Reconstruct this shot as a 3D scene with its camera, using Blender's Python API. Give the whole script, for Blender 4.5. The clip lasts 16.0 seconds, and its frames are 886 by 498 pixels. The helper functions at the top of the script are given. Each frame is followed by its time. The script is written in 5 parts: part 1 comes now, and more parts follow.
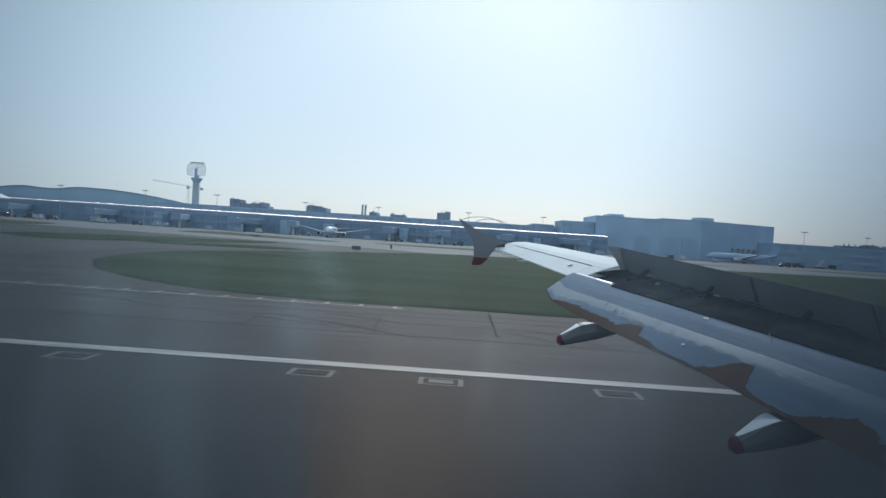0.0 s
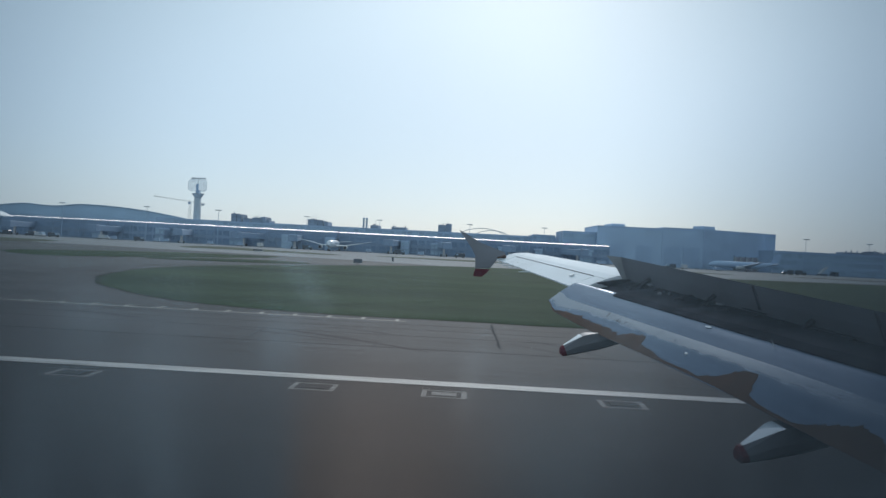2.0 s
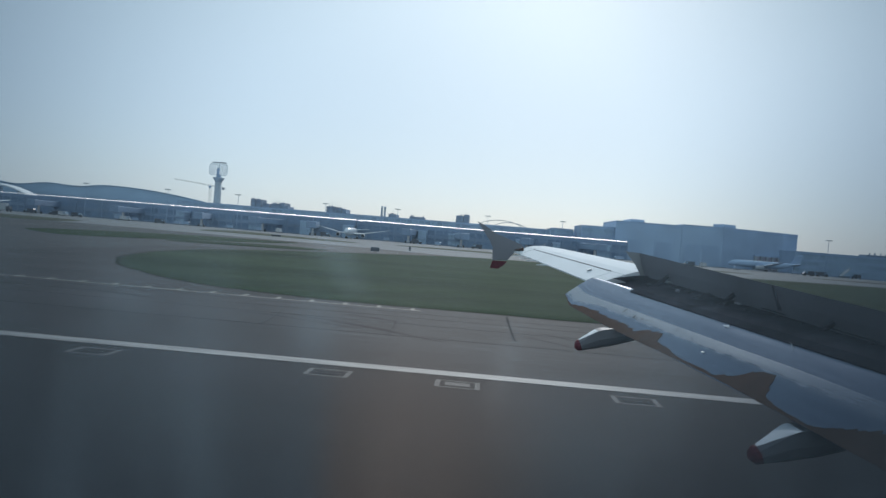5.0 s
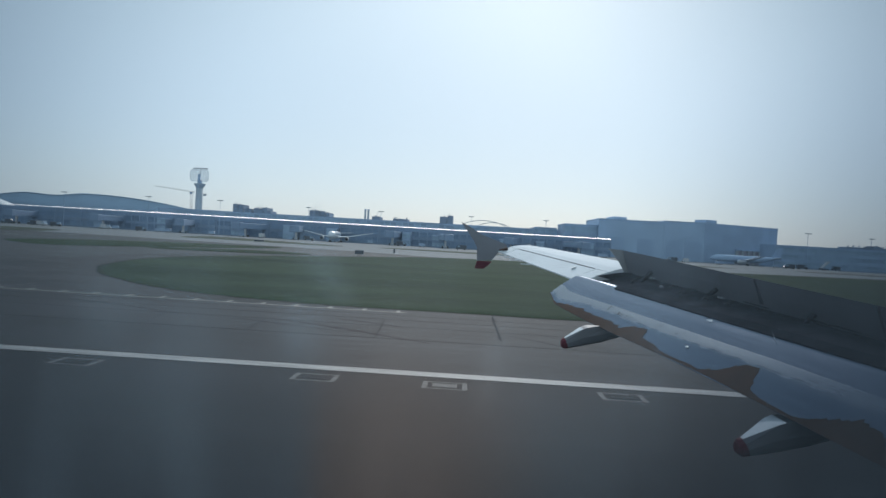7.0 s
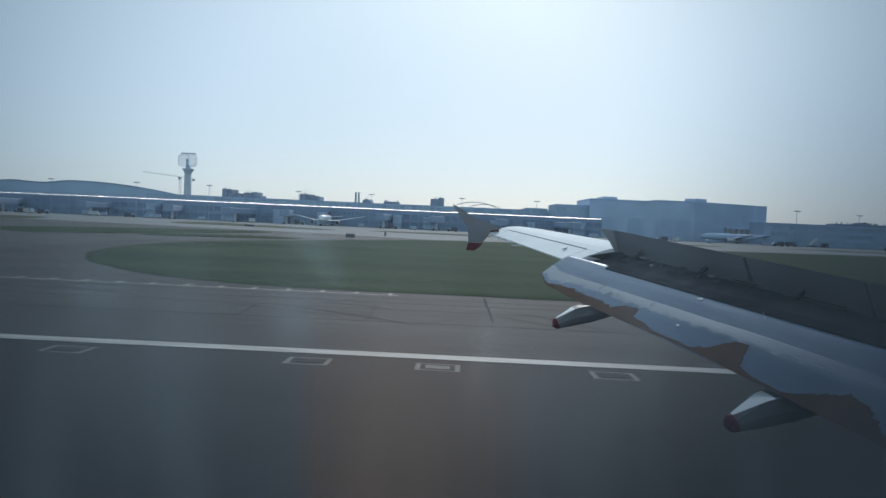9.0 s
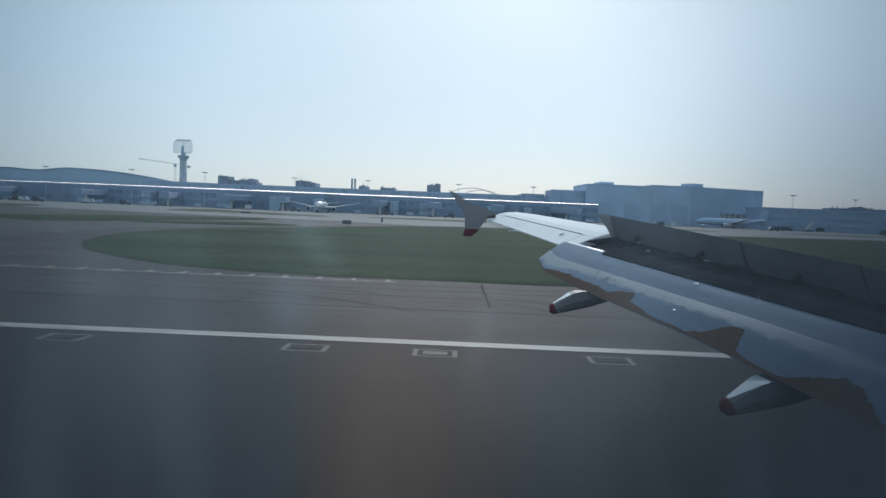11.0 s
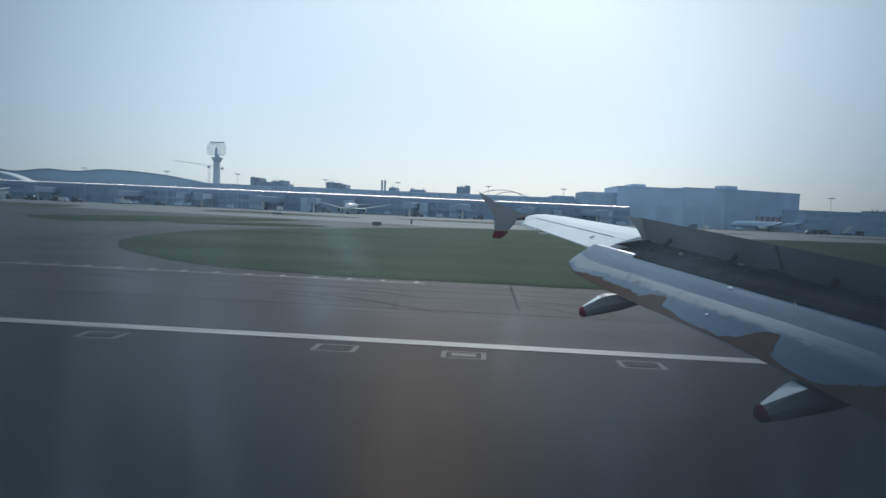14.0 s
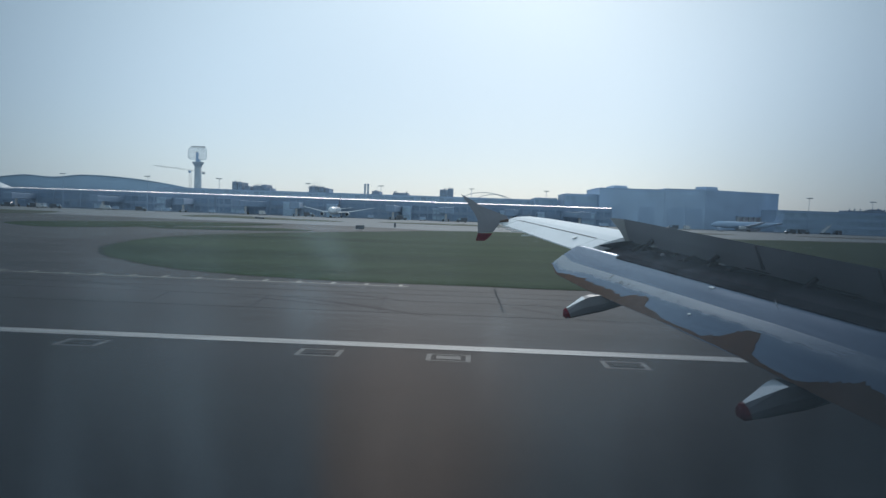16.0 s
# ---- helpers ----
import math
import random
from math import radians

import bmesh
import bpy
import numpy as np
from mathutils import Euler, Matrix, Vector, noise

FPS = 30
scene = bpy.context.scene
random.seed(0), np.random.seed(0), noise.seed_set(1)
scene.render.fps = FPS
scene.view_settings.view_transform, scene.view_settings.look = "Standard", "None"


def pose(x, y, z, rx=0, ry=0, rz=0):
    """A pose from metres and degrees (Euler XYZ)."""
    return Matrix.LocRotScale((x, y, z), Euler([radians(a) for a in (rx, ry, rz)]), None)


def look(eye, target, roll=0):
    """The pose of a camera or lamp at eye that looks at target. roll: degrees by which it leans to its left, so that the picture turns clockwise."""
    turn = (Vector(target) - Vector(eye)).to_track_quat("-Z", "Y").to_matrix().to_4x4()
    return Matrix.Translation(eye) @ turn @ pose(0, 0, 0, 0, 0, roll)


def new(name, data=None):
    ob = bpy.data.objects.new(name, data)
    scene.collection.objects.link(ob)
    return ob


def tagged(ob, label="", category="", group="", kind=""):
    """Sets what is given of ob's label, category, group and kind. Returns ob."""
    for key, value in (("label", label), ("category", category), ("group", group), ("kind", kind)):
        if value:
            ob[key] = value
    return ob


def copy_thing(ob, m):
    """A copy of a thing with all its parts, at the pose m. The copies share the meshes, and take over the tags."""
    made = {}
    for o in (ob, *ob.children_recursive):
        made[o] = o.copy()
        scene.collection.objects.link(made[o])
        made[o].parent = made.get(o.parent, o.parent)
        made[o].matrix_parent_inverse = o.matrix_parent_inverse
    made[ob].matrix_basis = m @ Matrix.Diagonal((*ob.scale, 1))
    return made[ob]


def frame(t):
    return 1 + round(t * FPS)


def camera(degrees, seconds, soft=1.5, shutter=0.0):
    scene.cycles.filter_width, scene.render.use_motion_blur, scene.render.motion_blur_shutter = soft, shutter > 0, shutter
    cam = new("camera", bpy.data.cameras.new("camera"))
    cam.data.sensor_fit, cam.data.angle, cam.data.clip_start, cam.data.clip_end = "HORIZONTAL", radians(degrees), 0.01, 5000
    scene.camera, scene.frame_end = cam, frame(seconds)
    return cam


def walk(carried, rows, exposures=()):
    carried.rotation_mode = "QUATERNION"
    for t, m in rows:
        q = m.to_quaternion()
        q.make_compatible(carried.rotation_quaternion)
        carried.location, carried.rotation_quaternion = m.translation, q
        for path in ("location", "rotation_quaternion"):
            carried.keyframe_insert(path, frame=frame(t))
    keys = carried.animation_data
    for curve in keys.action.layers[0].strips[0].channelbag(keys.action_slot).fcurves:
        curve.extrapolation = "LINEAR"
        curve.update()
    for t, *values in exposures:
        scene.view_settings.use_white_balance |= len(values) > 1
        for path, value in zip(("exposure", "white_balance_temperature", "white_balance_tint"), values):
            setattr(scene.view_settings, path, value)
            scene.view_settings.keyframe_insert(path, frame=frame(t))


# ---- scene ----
cam = camera(66.0, 16.0, soft=1.5)
EYE = 4.4
STOP = 12.0  # where along the runway the airliner stands
TURNS = [
    (0.0, 88.920, -3.678, 1.945, 0.000), (0.5, 89.139, -5.455, 0.616, 0.010), (1.0, 89.803, -5.243, 0.150, 0.033),
    (1.5, 89.464, -3.900, 0.084, 0.021), (2.0, 89.921, -2.912, 2.071, 0.008), (2.5, 89.692, -3.924, 3.228, 0.000),
    (3.0, 89.769, -2.767, 2.462, 0.000), (3.5, 89.208, -3.053, 3.524, 0.000), (6.0, 89.000, -5.021, 3.168, 0.000),
    (6.5, 89.045, -3.106, 2.449, 0.000), (7.0, 89.230, -3.299, 2.192, 0.000), (7.5, 88.868, -2.806, 1.120, 0.000),
    (8.0, 88.988, -3.083, 1.335, 0.000), (8.5, 88.657, -1.865, 1.199, 0.000), (9.0, 87.774, -2.533, 1.437, 0.000),
    (11.5, 86.607, -2.261, 1.110, 0.000), (12.0, 86.565, -2.780, 1.630, 0.000), (12.5, 86.394, -2.625, 1.625, 0.000),
    (13.0, 86.236, -2.620, 2.924, 0.000), (13.5, 86.089, -1.995, 3.192, 0.000), (14.0, 86.667, -2.463, 3.628, 0.000),
    (14.5, 86.604, -1.683, 3.004, 0.000), (15.0, 87.119, -2.040, 2.740, 0.000), (15.5, 87.366, -2.135, 1.993, 0.000),
    (16.0, 86.967, -1.973, 2.232, 0.000)]
walk(cam, [(t, pose(STOP + dx, 0, EYE, rx, ry, rz)) for t, rx, ry, rz, dx in TURNS], [(t, stops, 6380, 10.5) for t, stops in ((0.0, 0.14), (1.0, 0.12), (2.0, 0.08), (3.5, 0.06), (6.0, 0.06), (8.0, 0.06), (9.0, 0.08), (12.0, 0.07), (14.0, 0.14), (15.0, 0.11), (15.5, 0.07), (16.0, 0.06))])

# ---- daylight: hazy sky, sun high ahead of the window ----
SUN_EL, SUN_AZ = 33.5, 6.0
world = bpy.data.worlds.new("hazy_sky")
scene.world = world
world.use_nodes = True
wn = world.node_tree
sky = wn.nodes.new("ShaderNodeTexSky")
sky.sky_type = "NISHITA"
sky.sun_disc = False
sky.sun_elevation, sky.sun_rotation = radians(SUN_EL), radians(SUN_AZ)
sky.air_density, sky.dust_density, sky.ozone_density, sky.altitude = 1.0, 1.35, 4.5, 20
haze = wn.nodes.new("ShaderNodeMix")
haze.data_type = "RGBA"
haze.inputs["Factor"].default_value = 0.70
# the haze thickens and greys smoothly towards the horizon
way, height, rise, veil = wn.nodes.new("ShaderNodeTexCoord"), wn.nodes.new("ShaderNodeSeparateXYZ"), wn.nodes.new("ShaderNodeMapRange"), wn.nodes.new("ShaderNodeMix")
rise.interpolation_type = "SMOOTHSTEP"
rise.inputs["From Max"].default_value = 0.42
veil.data_type = "RGBA"
veil.inputs["A"].default_value, veil.inputs["B"].default_value = (4.74, 6.13, 7.12, 1), (6.15, 7.90, 8.42, 1)
wn.links.new(way.outputs["Generated"], height.inputs[0])
wn.links.new(height.outputs["Z"], rise.inputs["Value"])
wn.links.new(rise.outputs["Result"], veil.inputs["Factor"])
wn.links.new(veil.outputs["Result"], haze.inputs["B"])
wn.links.new(sky.outputs[0], haze.inputs["A"])
wn.links.new(haze.outputs["Result"], wn.nodes["Background"].inputs[0])
wn.nodes["Background"].inputs[1].default_value = 0.1
sun = new("sun", bpy.data.lights.new("sun", "SUN"))
sun.data.energy, sun.data.angle, sun.data.color = 2.1, radians(0.6), (1.0, 0.97, 0.93)
sun_way = Vector((math.sin(radians(SUN_AZ)) * math.cos(radians(SUN_EL)), math.cos(radians(SUN_AZ)) * math.cos(radians(SUN_EL)), math.sin(radians(SUN_EL))))
sun.matrix_world = look(sun_way * 60, (0, 0, 0))


# ---- materials ----
def mat(name, base, rough=0.6, metal=0.0, var=0.12, scale=1.0, fine=12.0, bump=0.0, spec=0.5, tint=None, stretch=(1, 1, 1), piece=0.0, coat=0.0):
    """A surface with broad stains and fine grain: base colour varied at two sizes (metres = 1 / scale)."""
    m = bpy.data.materials.new(name)
    m.use_nodes = True
    nt = m.node_tree
    N, L = nt.nodes, nt.links
    b = N["Principled BSDF"]
    b.inputs["Metallic"].default_value = metal
    b.inputs["Specular IOR Level"].default_value = spec
    b.inputs["Coat Weight"].default_value = coat
    co = N.new("ShaderNodeTexCoord")
    mp = N.new("ShaderNodeMapping")
    mp.inputs["Scale"].default_value = stretch
    L.new(co.outputs["Object"], mp.inputs[0])
    n1, n2 = N.new("ShaderNodeTexNoise"), N.new("ShaderNodeTexNoise")
    n1.inputs["Scale"].default_value, n1.inputs["Detail"].default_value = scale, 5
    n2.inputs["Scale"].default_value, n2.inputs["Detail"].default_value = scale * fine, 3
    for n in (n1, n2):
        L.new(mp.outputs[0], n.inputs["Vector"])
    add = N.new("ShaderNodeMath")
    add.operation = "MULTIPLY_ADD"
    L.new(n2.outputs["Fac"], add.inputs[0])
    add.inputs[1].default_value = 0.4
    L.new(n1.outputs["Fac"], add.inputs[2])
    src = add
    if piece:
        oi = N.new("ShaderNodeObjectInfo")
        pa = N.new("ShaderNodeMath")
        pa.operation = "MULTIPLY_ADD"
        L.new(oi.outputs["Random"], pa.inputs[0])
        pa.inputs[1].default_value = piece
        L.new(add.outputs[0], pa.inputs[2])
        src = pa
    ramp = N.new("ShaderNodeValToRGB")
    hi = tint or tuple(min(1, c * (1 + var)) for c in base)
    ramp.color_ramp.elements[0].position, ramp.color_ramp.elements[1].position = 0.45, 0.95
    ramp.color_ramp.elements[0].color = (*[c * (1 - var) for c in base], 1)
    ramp.color_ramp.elements[1].color = (*hi, 1)
    L.new(src.outputs[0], ramp.inputs[0])
    L.new(ramp.outputs[0], b.inputs["Base Color"])
    mr = N.new("ShaderNodeMapRange")
    L.new(n1.outputs["Fac"], mr.inputs[0])
    mr.inputs[3].default_value, mr.inputs[4].default_value = max(0.02, rough - 0.08), min(1, rough + 0.08)
    L.new(mr.outputs[0], b.inputs["Roughness"])
    if bump:
        bp = N.new("ShaderNodeBump")
        bp.inputs["Strength"].default_value, bp.inputs["Distance"].default_value = bump, 0.02
        L.new(n2.outputs["Fac"], bp.inputs["Height"])
        L.new(bp.outputs[0], b.inputs["Normal"])
    return m


def pavement(name, base, patch=0.35, streak=0.4, grain=0.25, rough=0.8, spec=0.15, patch_size=14.0, streak_wide=0.5, scuffs=0.0):
    """Worn asphalt: broad patches, long streaks and scuffs along the runway, and a fine stony grain; sizes in metres."""
    m = bpy.data.materials.new(name)
    m.use_nodes = True
    N, L = m.node_tree.nodes, m.node_tree.links
    b = N["Principled BSDF"]
    b.inputs["Specular IOR Level"].default_value = spec
    co = N.new("ShaderNodeTexCoord")

    def noise(size, long, detail, rough=0.55):
        mp, n = N.new("ShaderNodeMapping"), N.new("ShaderNodeTexNoise")
        mp.inputs["Scale"].default_value = (1 / (size * long), 1 / size, 1 / size)
        n.inputs["Scale"].default_value, n.inputs["Detail"].default_value, n.inputs["Roughness"].default_value = 1.0, detail, rough
        L.new(co.outputs["Object"], mp.inputs[0])
        L.new(mp.outputs[0], n.inputs["Vector"])
        return n.outputs["Fac"]

    def ranged(v, lo, hi, a, z):
        n = N.new("ShaderNodeMapRange")
        L.new(v, n.inputs[0])
        for i, k in enumerate((lo, hi, a, z)):
            n.inputs[i + 1].default_value = k
        return n.outputs[0]

    def times(x, y):
        n = N.new("ShaderNodeMath")
        n.operation = "MULTIPLY"
        L.new(x, n.inputs[0])
        L.new(y, n.inputs[1])
        return n.outputs[0]

    stony = noise(0.09, 1.0, 3)
    tone = times(ranged(noise(patch_size, 2.2, 5), 0.3, 0.7, 1 - patch, 1 + patch), ranged(noise(streak_wide, 30.0, 4, 0.65), 0.3, 0.7, 1 - streak, 1 + streak))
    tone = times(tone, ranged(stony, 0.3, 0.7, 1 - grain, 1 + grain))
    if scuffs:
        tone = times(tone, ranged(noise(1.3, 5.0, 6, 0.7), 0.52, 0.72, 1.0, 1.0 - scuffs))
    mix = N.new("ShaderNodeMix")
    mix.data_type, mix.blend_type = "RGBA", "MULTIPLY"
    mix.inputs["Factor"].default_value = 1.0
    mix.inputs["A"].default_value = (*base, 1)
    L.new(tone, mix.inputs["B"])
    L.new(mix.outputs["Result"], b.inputs["Base Color"])
    L.new(ranged(stony, 0.3, 0.7, rough - 0.08, rough + 0.08), b.inputs["Roughness"])
    bp = N.new("ShaderNodeBump")
    bp.inputs["Strength"].default_value, bp.inputs["Distance"].default_value = 0.35, 0.012
    L.new(stony, bp.inputs["Height"])
    L.new(bp.outputs[0], b.inputs["Normal"])
    return m


ASPHALT = pavement("runway_asphalt", (0.0172, 0.0187, 0.0222), 0.22, 0.16, 0.2, spec=0.09, patch_size=7.0, streak_wide=0.6)
SHOULDER = pavement("shoulder_asphalt", (0.0245, 0.0262, 0.0308), 0.34, 0.26, 0.25, spec=0.125, patch_size=5.0, streak_wide=0.35, scuffs=0.42)
TAXI = pavement("taxiway_asphalt", (0.0205, 0.0245, 0.0300), 0.3, 0.15, 0.2, spec=0.2, patch_size=16.0, streak_wide=1.2, scuffs=0.2)
CONCRETE = mat("apron_concrete", (0.118, 0.131, 0.143), 0.85, spec=0.2, var=0.18, scale=0.02, fine=20)
GRASS = mat("mown_grass", (0.0132, 0.034, 0.0150), 0.95, var=0.45, scale=0.09, fine=40, bump=0.6, spec=0.05, tint=(0.027, 0.048, 0.024), stretch=(0.22, 1, 1))
DRYGRASS = mat("dry_grass", (0.030, 0.041, 0.025), 0.95, var=0.3, scale=0.08, fine=40, spec=0.15)
LINE = mat("runway_paint", (0.225, 0.225, 0.222), 0.7, var=0.42, scale=1.2, fine=9, stretch=(0.35, 2.5, 1))
OLDLINE = mat("worn_white_paint", (0.060, 0.062, 0.065), 0.8, var=0.6, scale=3.0, fine=10)
SHOULDERLINE = mat("pale_shoulder_paint", (0.19, 0.186, 0.165), 0.8, var=0.35, scale=1.2, fine=12)
YELLOW = mat("yellow_paint", (0.2, 0.19, 0.13), 0.8, var=0.3, scale=1.5, fine=10)
# shadow along the turf edge, put into a dark colour
TURFSHADE = mat("turf_edge_shade", (0.0125, 0.0165, 0.0115), 0.95, var=0.4, scale=0.8, fine=8, spec=0.03)
SCUFFMARK = mat("rubbed_dark_asphalt", (0.0135, 0.0148, 0.0178), 0.85, spec=0.1, var=0.4, scale=0.8, fine=9, stretch=(0.3, 2, 1))
TAR = mat("tar_joint", (0.0275, 0.0295, 0.032), 0.95, spec=0.05, var=0.3, scale=1.0)
WHITE = mat("white_wing_paint", (0.60, 0.64, 0.68), 0.8, var=0.09, scale=0.9, fine=20, spec=0.1)
GREY = mat("grey_wing_paint", (0.17, 0.185, 0.20), 0.4, var=0.12, scale=1.2, fine=18)
FENCE = mat("fence_grey_paint", (0.135, 0.145, 0.17), 0.4, var=0.1, scale=1.5)
FAIRING = mat("fairing_grey_paint", (0.112, 0.118, 0.135), 0.5, var=0.14, scale=1.4, fine=16, spec=0.3)
SILVER = mat("silver_flap_paint", (0.125, 0.17, 0.24), 0.2, metal=0.8, var=0.3, scale=1.3, fine=24, stretch=(3, 0.5, 3))
SCUFF = mat("scuffed_dark", (0.06, 0.068, 0.078), 0.7, var=0.4, scale=8.0)
PRIMER = mat("brown_primer", (0.060, 0.031, 0.021), 0.8, spec=0.2, var=0.3, scale=4.0, fine=10)
# the bay's shade put into a dark tone; also used for seal, rods, intakes
DARKBAY = mat("shaded_bay_and_dark_parts", (0.033, 0.034, 0.042), 0.95, spec=0.0, var=0.45, scale=2.0, fine=6)
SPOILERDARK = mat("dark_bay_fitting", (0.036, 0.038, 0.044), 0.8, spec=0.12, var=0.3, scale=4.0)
SPOILER = mat("spoiler_underside", (0.118, 0.122, 0.142), 0.6, var=0.25, scale=1.2, fine=14)
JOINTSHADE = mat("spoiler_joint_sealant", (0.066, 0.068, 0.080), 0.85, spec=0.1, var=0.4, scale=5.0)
DOORBROWN = mat("brownish_hangar_door", (0.30, 0.285, 0.345), 0.6, var=0.15, scale=0.1, fine=10)
RED = mat("red_tip_paint", (0.105, 0.009, 0.02), 0.8, spec=0.1, var=0.2, scale=5.0)
STEEL = mat("bare_steel", (0.45, 0.45, 0.46), 0.3, metal=0.9, var=0.15, scale=6.0)
CABIN = mat("cabin_panel", (0.34, 0.29, 0.26), 0.7, var=0.08, scale=6.0)
RUBBER = mat("black_rubber", (0.02, 0.02, 0.02), 0.7, var=0.2, scale=5.0)
# far walls and wave roof: bluish distance haze is put into the base colours
CLAD = mat("hazed_blue_grey_cladding", (0.325, 0.44, 0.595), 0.6, var=0.14, scale=0.05, fine=20)
CLADDARK = mat("hazed_dark_cladding", (0.275, 0.378, 0.525), 0.6, var=0.18, scale=0.06, fine=20)
PIERCLAD = mat("hazed_slate_blue_pier_wall", (0.168, 0.238, 0.345), 0.6, var=0.22, scale=0.03, fine=12)
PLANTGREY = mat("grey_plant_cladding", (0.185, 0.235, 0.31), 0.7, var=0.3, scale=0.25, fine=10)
CLADPALE = mat("pale_cladding", (0.36, 0.39, 0.42), 0.55, var=0.12, scale=0.06, fine=20)
ROOFWAVE = mat("hazed_wave_roof_metal", (0.265, 0.365, 0.475), 0.95, spec=0.0, var=0.12, scale=0.03, fine=25)
ROOFBRIGHT = mat("polished_roof_edge", (0.74, 0.70, 0.70), 0.46, metal=1.0, var=0.08, scale=0.05, fine=10)
MESH = mat("pale_mesh_panel", (0.60, 0.65, 0.68), 0.6, var=0.06, scale=0.5)
CONC = mat("tower_concrete", (0.32, 0.37, 0.42), 0.7, var=0.12, scale=0.2, fine=15)
JETWHITE = mat("white_fuselage_paint", (0.74, 0.75, 0.76), 0.3, var=0.05, scale=0.2, fine=15, coat=0.3)
# darker copy of the jet white: shade of the backlit sides put into it
JETFAR = mat("backlit_white_jet_paint", (0.46, 0.50, 0.55), 0.3, var=0.08, scale=0.2, fine=15, coat=0.3)
JETBLUE = mat("navy_tail_paint", (0.05, 0.065, 0.11), 0.4, var=0.1, scale=0.3)
CARWHITE = mat("white_vehicle_paint", (0.46, 0.48, 0.5), 0.35, var=0.08, scale=1.0)
CARDARK = mat("dark_vehicle_paint", (0.06, 0.07, 0.09), 0.35, var=0.12, scale=1.0)
YCRANE = mat("pale_crane_steel", (0.33, 0.35, 0.36), 0.5, var=0.1, scale=1.0)


def flap_finish():
    """Silver flap paint with a paler band, sharp above and fading below, streaked along the span; sky sheen is put into
    the colour.
    """
    m = bpy.data.materials.new("silver_flap_skin")
    m.use_nodes = True
    N, L = m.node_tree.nodes, m.node_tree.links
    b = N["Principled BSDF"]
    uv, cut = N.new("ShaderNodeUVMap"), N.new("ShaderNodeSeparateXYZ")
    uv.uv_map = "skin"
    L.new(uv.outputs[0], cut.inputs[0])

    def noise(sx, sy, scale, detail):
        mp, n = N.new("ShaderNodeMapping"), N.new("ShaderNodeTexNoise")
        mp.inputs["Scale"].default_value = (sx, sy, 1)
        n.inputs["Scale"].default_value, n.inputs["Detail"].default_value = scale, detail
        L.new(uv.outputs[0], mp.inputs[0])
        L.new(mp.outputs[0], n.inputs["Vector"])
        return n.outputs["Fac"]

    def sums(op, x, y):
        n = N.new("ShaderNodeMath")
        n.operation = op
        for i, v in enumerate((x, y)):
            if isinstance(v, (int, float)):
                n.inputs[i].default_value = v
            else:
                L.new(v, n.inputs[i])
        return n.outputs[0]

    def ranged(v, lo, hi, a, z):
        n = N.new("ShaderNodeMapRange")
        n.interpolation_type = "SMOOTHSTEP"
        L.new(v, n.inputs[0])
        for i, k in enumerate((lo, hi, a, z)):
            n.inputs[i + 1].default_value = k
        return n.outputs[0]

    def mixed(fac, a, z):
        n = N.new("ShaderNodeMix")
        n.data_type = "RGBA"
        for key, v in (("A", a), ("B", z)):
            if isinstance(v, tuple):
                n.inputs[key].default_value = (*v, 1)
            else:
                L.new(v, n.inputs[key])
        L.new(fac, n.inputs["Factor"])
        return n.outputs["Result"]

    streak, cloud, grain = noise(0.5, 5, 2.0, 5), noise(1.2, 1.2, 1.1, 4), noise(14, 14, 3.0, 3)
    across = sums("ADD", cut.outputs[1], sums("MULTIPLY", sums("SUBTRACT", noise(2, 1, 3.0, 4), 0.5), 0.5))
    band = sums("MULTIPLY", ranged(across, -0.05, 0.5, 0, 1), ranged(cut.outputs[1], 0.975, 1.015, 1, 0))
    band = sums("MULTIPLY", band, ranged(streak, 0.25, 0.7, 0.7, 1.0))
    # shading of the inboard end, put in by weakening the pale band
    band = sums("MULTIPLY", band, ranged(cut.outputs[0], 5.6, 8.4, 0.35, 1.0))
    # sheen along the nose, painted as a paler tone
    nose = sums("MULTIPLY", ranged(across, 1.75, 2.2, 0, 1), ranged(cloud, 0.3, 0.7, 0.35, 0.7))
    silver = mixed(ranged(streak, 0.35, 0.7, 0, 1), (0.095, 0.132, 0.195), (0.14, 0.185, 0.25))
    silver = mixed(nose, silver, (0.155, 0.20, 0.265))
    # bluish pale tone carries the sky's reflection in its colour
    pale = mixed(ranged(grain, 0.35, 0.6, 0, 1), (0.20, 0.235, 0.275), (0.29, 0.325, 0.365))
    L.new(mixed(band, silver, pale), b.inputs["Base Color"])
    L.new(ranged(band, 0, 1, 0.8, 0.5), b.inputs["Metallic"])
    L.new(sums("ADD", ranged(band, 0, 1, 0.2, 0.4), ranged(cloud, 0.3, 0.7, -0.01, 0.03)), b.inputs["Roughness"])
    return m


FLAPSKIN = flap_finish()


def window_glass(name, base):
    m = mat(name, base, 0.25, var=0.25, scale=0.2, fine=8, spec=0.3, piece=0.3)
    return m


# glass tones kept close to the walls: distance haze put into the colour
GLASS = window_glass("hazed_window_glass", (0.245, 0.335, 0.435))

PIERGLASS = window_glass("hazed_pier_glass", (0.140, 0.202, 0.298))


